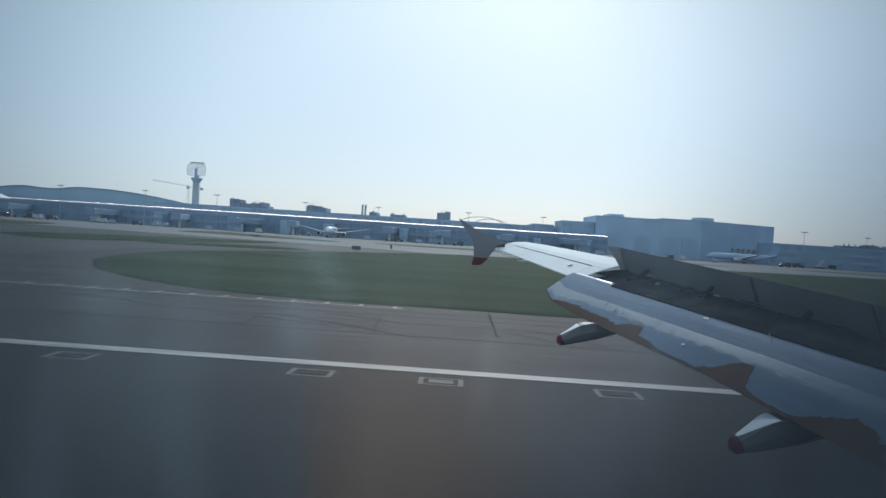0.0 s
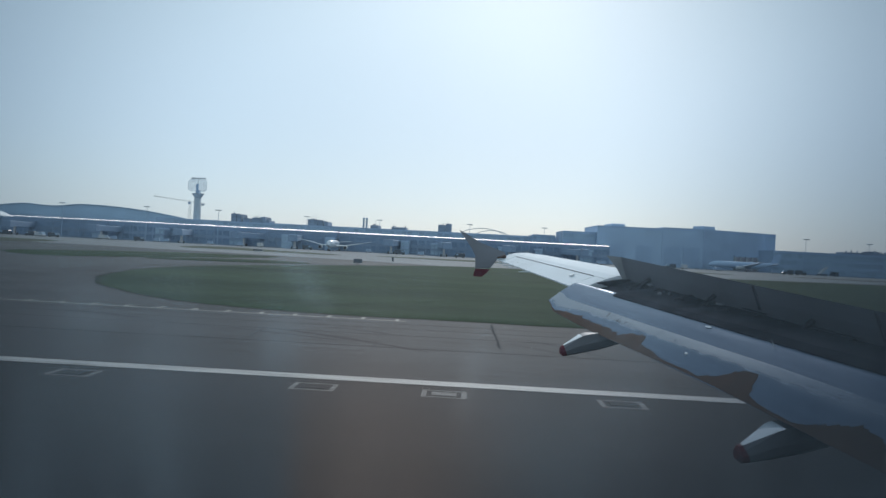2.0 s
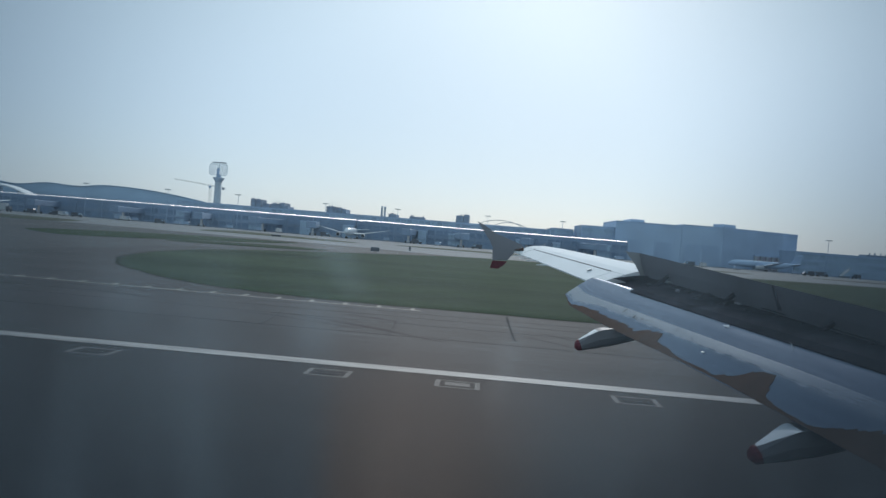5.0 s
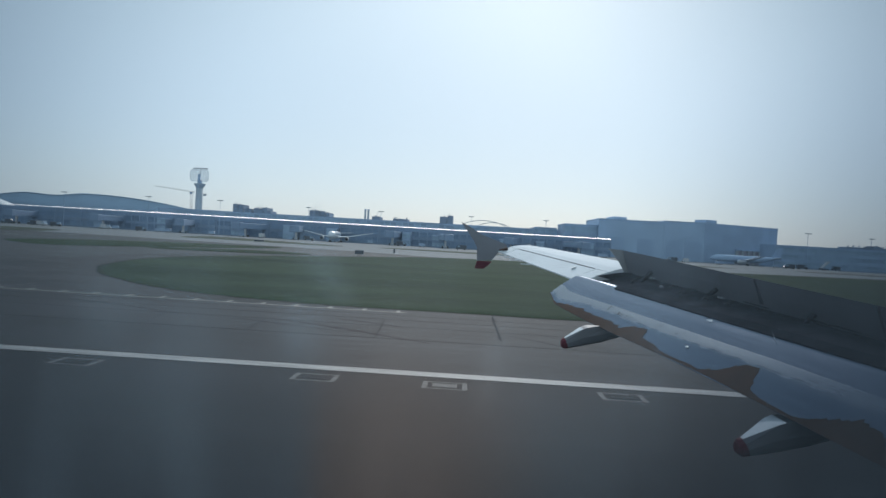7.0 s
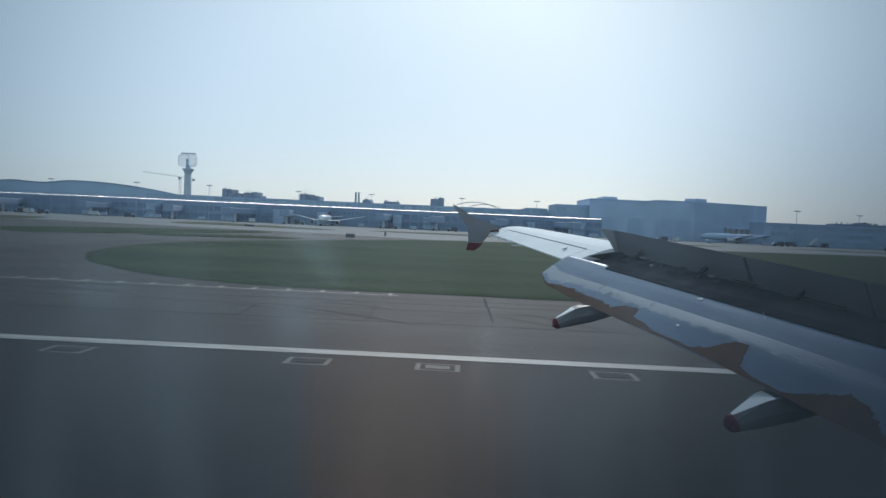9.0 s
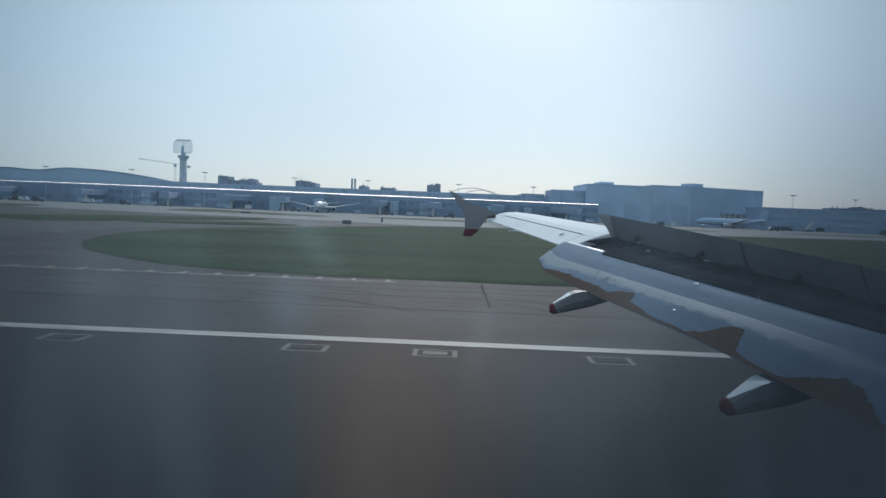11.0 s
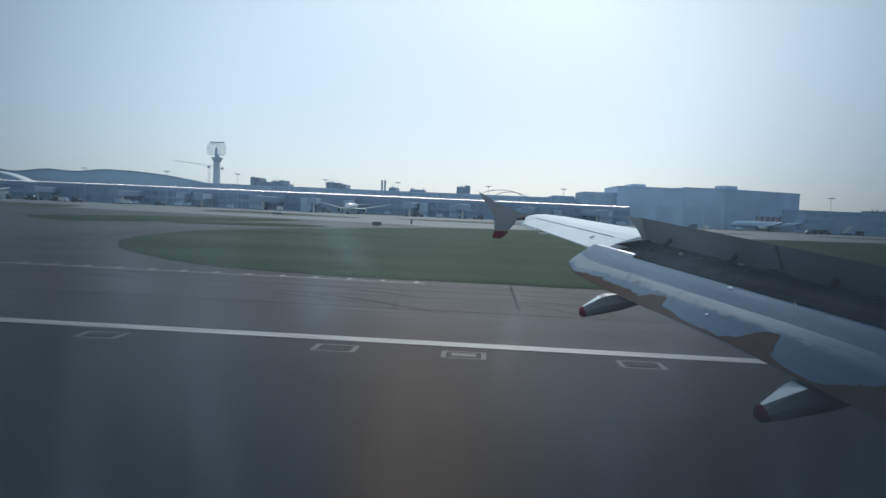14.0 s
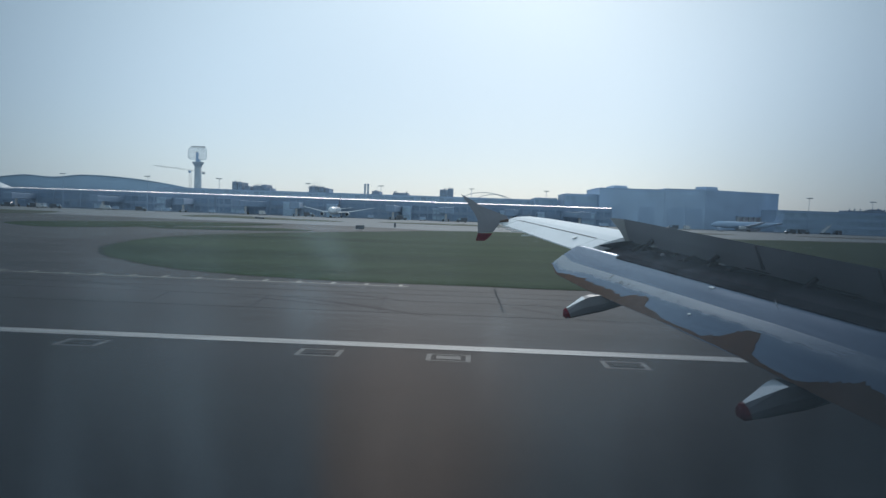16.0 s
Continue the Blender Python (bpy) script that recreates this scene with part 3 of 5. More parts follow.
def over_span(stops):
    """A value along the span, straight between stops (y falling)."""
    def value(y):
        if y >= stops[0][0]:
            return stops[0][1]
        for (a, u), (b, v) in zip(stops, stops[1:]):
            if a >= y >= b:
                return u + (v - u) * (a - y) / (a - b)
        return stops[-1][1]
    return value


flap = part("flap", loft([flap_ring(y) for y in [11.72, 11.66, 11.6, 11.52, 11.44, 11.36, 11.27, 11.0, 10.5, 10.0, 9.5, 9.0, 8.5, 7, 5, 3, 0.45]]), SILVER, plane, "lowered silver trailing-edge flap, worn", smooth=True)


def flap_strip(name, y0, y1, lo, hi, material, step=0.05, lift=0.004, label=""):
    """A strip of other finish on the flap skin between two edges given over the span."""
    n = int((y0 - y1) / step) + 1
    rows = []
    for i in range(n + 1):
        y = y0 + (y1 - y0) * i / n
        a, b = lo(y), max(lo(y) + 0.002, hi(y))
        rows.append([flap_point(y, a + (b - a) * s / 6, lift) for s in range(7)])
    bm = loft(rows, closed=False, caps=False)
    return part(name, bm, material, flap, label, smooth=True)


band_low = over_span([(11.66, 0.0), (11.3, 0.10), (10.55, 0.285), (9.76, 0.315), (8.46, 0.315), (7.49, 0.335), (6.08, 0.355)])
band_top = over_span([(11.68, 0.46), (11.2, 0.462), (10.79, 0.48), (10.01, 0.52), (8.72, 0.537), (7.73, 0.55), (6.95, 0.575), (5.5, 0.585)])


def flap_skin():
    """The upper skin; its map holds the span and the place across the pale band (0 at its lower edge, 1 at its upper)."""
    ys, us = np.linspace(11.718, 0.5, 150), np.linspace(0.0, 0.995, 26)
    bm = loft([[flap_point(y, u, 0.002) for u in us] for y in ys], closed=False, caps=False)
    uv = bm.loops.layers.uv.new("skin")
    bm.verts.ensure_lookup_table()
    place = [(y, (u - band_low(y)) / (band_top(y) - band_low(y))) for y in ys for u in us]
    bm.verts.index_update()
    for f in bm.faces:
        for lp in f.loops:
            lp[uv].uv = place[lp.vert.index]
    return bm


part("flap_skin", flap_skin(), FLAPSKIN, flap, "silver flap skin with a paler scuffed band, sky sheen put into its colour", smooth=True)

jag = random.Random(5)
TEETH = [jag.uniform(-1, 1) for _ in range(400)]


reach = over_span([(11.72, 0.012), (11.5, 0.022), (11.25, 0.065), (11.02, 0.14), (10.59, 0.205), (10.35, 0.165), (10.0, 0.195), (9.61, 0.195), (9.39, 0.16), (9.32, 0.215), (9.15, 0.275), (8.9, 0.31), (8.86, 0.16),
                   (8.58, 0.135), (8.45, 0.07), (8.17, 0.045), (7.77, 0.055), (7.64, 0.035), (7.36, 0.205), (7.24, 0.365), (7.02, 0.36), (6.98, 0.24), (6.85, 0.095), (6.67, 0.05), (6.52, 0.045), (6.27, 0.03), (6.13, 0.1), (5.94, 0.215), (5.76, 0.31), (5.6, 0.26), (5.2, 0.06)])


def worn(y):
    """How far forward the bare primer reaches, over the span."""
    base = reach(y)
    k = (12 - y) / 0.075
    i = int(k)
    saw = (k - i) * 2 - 1
    return max(0.012, base + (0.022 * saw * (0.3 + abs(TEETH[i])) + 0.02 * TEETH[i + 50]) * min(1, base * 6))


flap_strip("worn_patch", 11.71, 0.5, lambda y: 0.0, worn, PRIMER, 0.022, 0.005, label="ragged brown patch of bare primer")
# small fittings and scuffs on the flap
bm = bmesh.new()
bmesh.ops.create_icosphere(bm, subdivisions=2, radius=0.026)
rivet = part("fastener", bm, JETWHITE, flap, "white round fastener head", smooth=True)
rivet.location = flap_point(8.09, 0.285)
rivet.scale = (1, 1, 0.5)


def mark(name, y, wide, u, deep, material, label=""):
    flap_strip(name, y + wide / 2, y - wide / 2, lambda v: u - deep / 2 + 0.01 * math.sin(v * 40), lambda v: u + deep / 2 + 0.012 * math.sin(v * 57), material, wide / 5, 0.008, label)


for y, wide, u, deep in ((10.02, 0.02, 0.46, 0.10), (9.72, 0.035, 0.405, 0.04), (9.65, 0.03, 0.40, 0.03), (9.53, 0.03, 0.415, 0.025), (9.43, 0.04, 0.42, 0.015), (8.8, 0.015, 0.47, 0.08), (8.45, 0.03, 0.43, 0.025)):
    mark("scuff", y, wide, u, deep, SCUFF, "dark scuff on the pale band")
mark("access_tab", 8.3, 0.10, 0.85, 0.035, WHITE, "small pale access tab")
part("narrow_tab", tube([flap_point(7.40, 0.94, 0.012), flap_point(7.25, 0.81, 0.012)], 0.005, 6), GREY, flap, "narrow grey steel tab")


# fixed wing: section in metres at scale 1 (forward of trailing edge, height above it)
WING_TOP = [(0.0, 0.0), (0.22, 0.095), (0.43, 0.185), (0.60, 0.245), (0.80, 0.270), (1.10, 0.287), (1.50, 0.255), (1.95, 0.155), (2.25, 0.02)]
WING_LOW = [(2.30, -0.05), (2.15, -0.12), (1.5, -0.16), (0.9, -0.10), (0.43, 0.02), (0.0, -0.02)]


def wing_te(y):
    return 1.72 - 0.306 * (y - 11.9), 3.885 + 0.094 * (y - 11.9)


def wing_ring(y, s, cut=0.0):
    x, z = wing_te(y)
    return [P(x + a * s, y, z + b * s) for a, b in WING_TOP + WING_LOW if a >= cut]


# outboard end, all of it fixed skin but the aileron behind the hinge line
s_of = lambda y: 1.0 - 0.1 * (y - 11.75)
part("wing", loft([wing_ring(y, s_of(y), 0.43) for y in (11.36, 12.2, 13.0, 13.8, 14.6, 15.1)] + [[p * 1.0 for p in wing_ring(15.36, 0.62, 0.43)]]), WHITE, plane, "white painted outer wing panel", smooth=False)
AIL_TOP = [(0.0, 0.0), (0.22, 0.095), (0.415, 0.178)]
AIL_LOW = [(0.415, 0.05), (0.0, -0.02)]
part("aileron", loft([[P(wing_te(y)[0] + a * s_of(y), y, wing_te(y)[1] + b * s_of(y)) for a, b in AIL_TOP + AIL_LOW] for y in (11.74, 12.6, 13.4, 14.2, 14.95)]), WHITE, plane, "white aileron at the wing's trailing edge")
part("fixed_trailing_edge", loft([[P(wing_te(y)[0] + a * s_of(y), y, wing_te(y)[1] + b * s_of(y)) for a, b in [(0.02, 0.004), (0.22, 0.095), (0.425, 0.180), (0.425, 0.06), (0.02, -0.02)]] for y in (11.38, 11.73)]), WHITE, plane, "white fixed trailing edge inboard of the aileron")
# short tip piece behind the hinge, next to the fence
part("tip_fairing", loft([[P(wing_te(y)[0] + a * s_of(y), y, wing_te(y)[1] + b * s_of(y)) for a, b in AIL_TOP + AIL_LOW] for y in (14.98, 15.34)]), WHITE, plane)
# static dischargers and hinge brackets behind the outer trailing edge
for y in (13.45, 14.05, 14.4, 14.75):
    x, z = wing_te(y)
    part("static_wick", tube([P(x + 0.03, y, z), P(x - 0.05, y + 0.04, z - 0.015), P(x - 0.20, y + 0.10, z - 0.02)], 0.018, 6, taper=0.5), WHITE, plane)
part("wing_light", boxed(-0.04, 0.04, -0.08, 0.08, -0.01, 0.006, 0.003), JETWHITE, plane, "small white lamp cover").matrix_basis = Matrix.Translation(P(1.885, 12.25, 4.045)) @ pose(0, 0, 0, 0, -23, 0)
part("hinge_seal", loft([[P(wing_te(y)[0] + a * s_of(y), y, wing_te(y)[1] + b * s_of(y) + 0.004) for a, b in ((0.416, 0.1785), (0.432, 0.1855), (0.432, 0.176), (0.416, 0.168))] for y in (11.78, 12.6, 13.4, 14.2, 14.95)]), DARKBAY, plane, "dark seal along the aileron hinge")
x, z = wing_te(15.1)
part("tip_lamp", tube([P(x + 0.12, 15.15, z + 0.10), P(x - 0.06, 15.2, z + 0.06)], 0.04, 8, taper=0.5), PRIMER, plane, "small brownish lamp housing at the wing tip")

# inboard fixed wing in front of the spoilers, from the fuselage out
def spoiler_top(y):
    d = 11.3 - y
    return 2.53 + 0.33 * d, 4.40 - 0.088 * d


def hinge(y):
    x, z = spoiler_top(y)
    return x + 0.12, z - 0.37


def inner_ring(y):
    x, z = hinge(y)
    k = 1 + 0.11 * (11.3 - y)
    return [P(x, y, z - 0.03), P(x + 0.6 * k, y, z + 0.0), P(x + 1.15 * k, y, z - 0.09), P(x + 1.5 * k, y, z - 0.30), P(x + 1.35 * k, y, z - 0.42), P(x + 0.6 * k, y, z - 0.50), P(x, y, z - 0.42)]


part("wing_box", loft([inner_ring(y) for y in (11.44, 9.0, 6.0, 3.0, 0.35)]), WHITE, plane, "white painted main wing box")


# bay between the rear spar and the flap: a closed skin, shade in its colour
def bay_ring(y):
    x, z = hinge(y)
    fx, fz = te_flap(y)
    c = chord_flap(y)
    a = P(x + 0.04, y, z + 0.015)
    if y > 10.48:
        b = P(fx + 1.0 * c, y, fz + 0.60 * c)
        lip = [a * 0.7 + b * 0.3 + Vector((0, 0, -0.02)), a * 0.3 + b * 0.7 + Vector((0, 0, -0.02))]
    else:
        b = P(fx + 0.73 * c, y, fz + 0.56 * c + 0.014)
        lip = [P(fx + 1.05 * c, y, fz + 0.67 * c + 0.02), P(fx + 0.84 * c, y, fz + 0.638 * c + 0.012)]
    return [a, *lip, b, b + Vector((0.02, 0, -0.05)), P(x - 0.01, y, z - 0.35)]


part("rear_bay", loft([bay_ring(y) for y in (11.2, 10.9, 10.49, 10.46, 9.0, 6.0, 3.0, 0.4)]), DARKBAY, plane, "closed bay skin behind the rear spar, shade put into its dark colour")


part("rear_bay_end", loft([[P(x, y, z) for x, z in ((2.12, 3.955), (2.28, 3.985), (2.5, 4.03), (2.68, 4.045), (2.72, 3.75), (2.6, 3.82), (2.28, 3.925))] for y in (11.2, 11.33)]), DARKBAY, plane, "end of the spoiler bay, shade put into its dark colour")


def spoiler(y0, y1):
    rows = []
    for y in np.linspace(y0, y1, 5):
        x, z = spoiler_top(y)
        hx, hz = hinge(y)
        a, b = P(x, y, z), P(hx, y, hz)
        nrm = Vector((0.37, 0, 0.12)).normalized()
        rows.append([a, a * 0.5 + b * 0.5 - nrm * 0.012, b - nrm * 0.0, b + nrm * 0.075, a * 0.5 + b * 0.5 + nrm * 0.045, a + nrm * 0.004 - Vector((0, 0, 0.006))])
    s = part("spoiler", loft(rows), SPOILER, plane, "raised spoiler panel with a dark grey underside")
    y = (y0 + y1) / 2
    x, z = spoiler_top(y)
    hx, hz = hinge(y)
    part("actuator", tube([P(hx - 0.30, y, hz - 0.13), P(x * 0.4 + hx * 0.6, y, z * 0.4 + hz * 0.6 - 0.03)], 0.03, 10), DARKBAY, s, "dark actuator rod")
    return s


for y0, y1 in ((11.3, 9.914), (9.912, 8.401), (8.399, 6.801), (6.799, 5.281), (5.279, 3.7)):
    spoiler(y0, y1)
# dark slanting joints between the spoiler panels
for y, w, reach_in in ((8.40, 0.018, 0.80), (6.80, 0.008, 0.9)):
    rows = []
    for k in np.linspace(0.04, reach_in, 5):
        yy = y - 0.03 * k
        (x, z), (hx, hz) = spoiler_top(yy), hinge(yy)
        p = P(x + (hx - x) * k - 0.022, yy, z + (hz - z) * k)
        ww = w * (0.6 + k)
        rows.append([p + Vector((0.33 * ww, -ww, 0)), p + Vector((-0.33 * ww, ww, 0)), p + Vector((-0.33 * ww + 0.01, ww, 0.01)), p + Vector((0.33 * ww + 0.01, -ww, 0.01))])
    part("panel_joint", loft(rows), JOINTSHADE, plane, "dark joint between two spoiler panels")
part("bay_clip", boxed(-0.03, 0.03, -0.08, 0.08, -0.01, 0.015, 0.006), GREY, plane).location = P(2.85, 10.6, 3.99)
part("bay_clip", boxed(-0.01, 0.01, -0.10, 0.10, -0.01, 0.01, 0.003), GREY, plane).location = P(3.27, 8.9, 3.86)
# hinge lips, ribs, brackets and pipes along the shade-coloured bay
for y0, y1 in ((8.6, 8.2), (7.6, 7.0)):
    part("hinge_lip", tube([P(hinge(y)[0] - 0.09, y, hinge(y)[1] + 0.055) for y in (y0, y1)], 0.008, 6), SPOILERDARK, plane, "thin dark lip along the spoiler hinge")
clutter = random.Random(8)
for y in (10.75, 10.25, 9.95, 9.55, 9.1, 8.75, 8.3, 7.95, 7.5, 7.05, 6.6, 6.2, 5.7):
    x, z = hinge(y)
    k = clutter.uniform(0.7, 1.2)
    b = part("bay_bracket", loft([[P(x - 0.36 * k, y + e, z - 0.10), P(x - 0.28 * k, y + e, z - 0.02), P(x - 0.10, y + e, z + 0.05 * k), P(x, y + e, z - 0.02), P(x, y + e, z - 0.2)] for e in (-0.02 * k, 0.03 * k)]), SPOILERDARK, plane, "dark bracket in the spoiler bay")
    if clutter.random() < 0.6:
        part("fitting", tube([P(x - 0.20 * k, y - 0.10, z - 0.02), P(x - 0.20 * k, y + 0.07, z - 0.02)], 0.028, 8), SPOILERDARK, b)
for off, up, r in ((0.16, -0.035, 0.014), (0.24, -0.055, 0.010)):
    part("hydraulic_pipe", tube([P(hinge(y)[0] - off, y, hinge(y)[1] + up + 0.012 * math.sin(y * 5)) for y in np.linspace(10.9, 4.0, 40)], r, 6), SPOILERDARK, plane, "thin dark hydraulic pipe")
bm = bmesh.new()
bmesh.ops.create_icosphere(bm, subdivisions=2, radius=0.035)
part("round_fitting", bm, SPOILER, plane, "round grey fitting in the bay", smooth=True).location = P(hinge(10.0)[0] - 0.26, 10.0, hinge(10.0)[1] - 0.02)
part("spoiler_end_plate", loft([[P(2.53, y, 4.40), P(2.66, y, 4.04), P(2.70, y, 3.98), P(2.57, y, 4.0)] for y in (11.305, 11.325)]), GREY, plane)
# outer end plate beside the first spoiler
part("end_plate", loft([[P(x, y, z) for x, z in ((2.30, 4.415), (2.53, 4.40), (2.62, 4.05), (2.56, 4.06), (2.48, 4.20))] for y in (11.30, 11.33)]), GREY, plane)


# wing tip fence: swept arrow blade with a red lower tip
def blade(points, y, thick=0.05, dx=0.0, dz=0.0):
    return loft([[P(x + dx, y - thick / 2, z + dz) for x, z in points], [P(x + dx, y + thick / 2, z + dz) for x, z in points]])


fence = part("wingtip_fence", blade([(-0.15, 4.85), (0.0, 4.78), (0.33, 4.59), (0.88, 4.40), (0.92, 4.34), (0.74, 4.23), (0.58, 4.02), (0.25, 4.00), (0.235, 4.29), (0.15, 4.45), (-0.01, 4.66)], 15.4, dx=-0.05, dz=-0.02), FENCE, plane, "grey swept wing tip fence")
part("red_tip", blade([(0.25, 3.996), (0.58, 3.996), (0.50, 3.90), (0.40, 3.82), (0.21, 3.82)], 15.4, 0.05, -0.05, -0.02), RED, fence, "dark red lower tip")


# flap track fairings: canoe bodies with red tail caps
def fairing(y, x0, z0, s, label, ends=5):
    """s scales the canoe; its tail sits at x0, z0 (lower rear corner)."""
    # forward from the tail, bottom, top, half width, half width of the flat top
    st = [(0.00, 0.03, 0.125, 0.06, 0.3), (0.05, 0.0, 0.155, 0.09, 0.3), (0.115, 0.012, 0.165, 0.105, 0.3), (0.31, 0.06, 0.335, 0.15, 0.96), (0.38, 0.08, 0.365, 0.155, 0.98), (0.6, 0.135, 0.41, 0.165, 0.8), (0.9, 0.24, 0.50, 0.165, 0.6), (1.25, 0.40, 0.58, 0.14, 0.5), (1.7, 0.53, 0.66, 0.10, 0.4), (2.1, 0.64, 0.71, 0.04, 0.4)]

    def ring(a, lo, hi, w, flat):
        h = hi - lo
        side = max(flat, 0.85)
        prof = [(-flat, hi), (flat, hi), (side, hi - 0.2 * h), (1.0, hi - 0.5 * h), (0.8, lo + 0.18 * h), (0.35, lo), (-0.35, lo), (-0.8, lo + 0.18 * h), (-1.0, hi - 0.5 * h), (-side, hi - 0.2 * h)]
        slant = 0.07 if a < 0.2 else 0.0
        return [P(x0 + (a - slant * (q - lo) / h * min(1, a / 0.1)) * s, y + w * p * s, z0 + q * s) for p, q in prof]

    body = part("flap_track_fairing", loft([ring(*r) for r in st[2:]]), FAIRING, plane, label)
    part("tail_cap", loft([ring(*r) for r in st[:3]]), RED, body, "dark red tail cap")
    top = [[P(x0 + a * s, y + k * w * flat * s, z0 + hi * s + 0.004) for k in (-1, 1)] for a, lo, hi, w, flat in ((0.05, *st[2][1:]), *st[3:ends])]
    part("top_panel", loft(top, closed=False, caps=False), WHITE, body, "white upper panel")
    return body


fairing(9.9, 1.41, 2.935, 0.92, "grey canoe-shaped flap track fairing", 4)
fairing(6.4, 2.575, 2.56, 1.0, "grey canoe-shaped flap track fairing")
fairing(3.4, 3.6, 2.1, 0.95, "grey canoe-shaped flap track fairing")


# fuselage side with the cabin window
def rounded(cx, cz, hw, hh, r, n=6):
    pts = []
    for qx, qz, a0 in ((1, 1, 0), (-1, 1, 90), (-1, -1, 180), (1, -1, 270)):
        for i in range(n + 1):
            a = radians(a0 + 90 * i / n)
            pts.append((cx + qx * (hw - r) + r * math.cos(a), cz + qz * (hh - r) + r * math.sin(a)))
    return pts


def panel_with_hole(x0, x1, z0, z1, hole_in, hole_out, y_in, y_out):
    """A wall panel in two skins with a flared opening through it."""
    bm = bmesh.new()
    def outer(i, ring):
        """The rim point of the panel that belongs to hole point i; the middle of each rounded corner goes to a panel corner."""
        per = len(ring) // 4
        q, k = divmod(i, per)
        half = per // 2
        corner = ((x1, z1), (x0, z1), (x0, z0), (x1, z0))[q]
        start = ring[q * per if k <= half else q * per + per - 1]
        upright = (q % 2 == 0) == (k <= half)
        side = (corner[0], start[1]) if upright else (start[0], corner[1])
        t = min(1, (k if k <= half else per - 1 - k) / half)
        return side[0] + (corner[0] - side[0]) * t, side[1] + (corner[1] - side[1]) * t

    n = len(hole_in)
    rings = [[(*outer(i, hole_in), y_in) for i in range(n)], [(*p, y_in) for p in hole_in], [(*p, y_out) for p in hole_out], [(*outer(i, hole_in), y_out) for i in range(n)]]
    vs = [[bm.verts.new(P(x, y, z)) for x, z, y in ring] for ring in rings]
    for a, b in zip(vs, vs[1:] + vs[:1]):
        for i in range(n):
            j = (i + 1) % n
            bm.faces.new((a[i], a[j], b[j], b[i]))
    return bm


hole = rounded(-0.017, 4.464, 0.1815, 0.196, 0.132)
wide = rounded(-0.017, 4.46, 0.225, 0.25, 0.16)
panel = part("cabin_side_panel", panel_with_hole(-2.6, 2.6, 3.3, 5.1, hole, wide, 0.198, 0.235), CABIN, plane, "grey-brown cabin wall lining round the window")
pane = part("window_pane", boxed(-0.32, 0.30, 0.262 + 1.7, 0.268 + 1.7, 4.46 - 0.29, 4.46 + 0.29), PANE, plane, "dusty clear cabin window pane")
pane.visible_shadow = False
skin_hole = rounded(-0.017, 4.46, 0.28, 0.30, 0.15)
part("fuselage_side", panel_with_hole(-9.0, 14.0, 3.3, 5.1, skin_hole, skin_hole, 0.275, 0.30), JETWHITE, plane, "white painted fuselage side")


def hull(y_sign, a0, a1):
    """The curved fuselage shell between two angles round its axis."""
    rings = []
    for x in (-9.0, -3.0, 4.0, 14.0):
        outer = [P(x, -1.7 + 2.0 * math.cos(radians(a)), 4.1 + 2.07 * math.sin(radians(a))) for a in np.linspace(a0, a1, 19)]
        inner = [P(x, -1.7 + 1.9 * math.cos(radians(a)), 4.1 + 1.97 * math.sin(radians(a))) for a in np.linspace(a1, a0, 19)]
        rings.append(outer + inner)
    return loft(rings)


part("fuselage_shell", hull(1, 29, 337), JETWHITE, plane, "white painted fuselage shell")
for x in (-9.0, 14.0):
    part("bulkhead", loft([[P(x + e, -1.7 + 1.88 * math.cos(radians(a)), 4.1 + 1.95 * math.sin(radians(a))) for a in np.linspace(0, 350, 36)] for e in (-0.03, 0.03)]), CABIN, plane)
for x, y in ((5.5, 2.1), (5.5, -5.5), (-7.5, -1.7)):
    g = part("landing_gear", tube([P(x, y, 0.55), P(x, y, 2.6)], 0.11, 12), STEEL, plane)
    for dy in (-0.42, 0.42):
        w = part("tyre", tube([P(x, y + dy - 0.18, 0.57), P(x, y + dy - 0.13, 0.57), P(x, y + dy + 0.13, 0.57), P(x, y + dy + 0.18, 0.57)], 0.56, 20), RUBBER, g)
    part("axle", tube([P(x, y - 0.45, 0.57), P(x, y + 0.45, 0.57)], 0.09, 10), STEEL, g)


# ---- terminals, tower and skyline ----
NEARER = 0.62  # the far side's plan below is drawn at 1 : 0.62


def up(z):
    return EYE + (z - EYE) * NEARER


def spot(x, y):
    return STOP + (x - STOP) * NEARER, y * NEARER


def set_back(t, top):
    """Brings a thing of the far side's plan to its true place and size; top is its drawn height."""
    x, y, z = t.location
    t.location = (*spot(x, y), up(z) if z > 0 else 0)
    t.scale = (NEARER, NEARER, up(top) / top)
    return t


vents = random.Random(29)


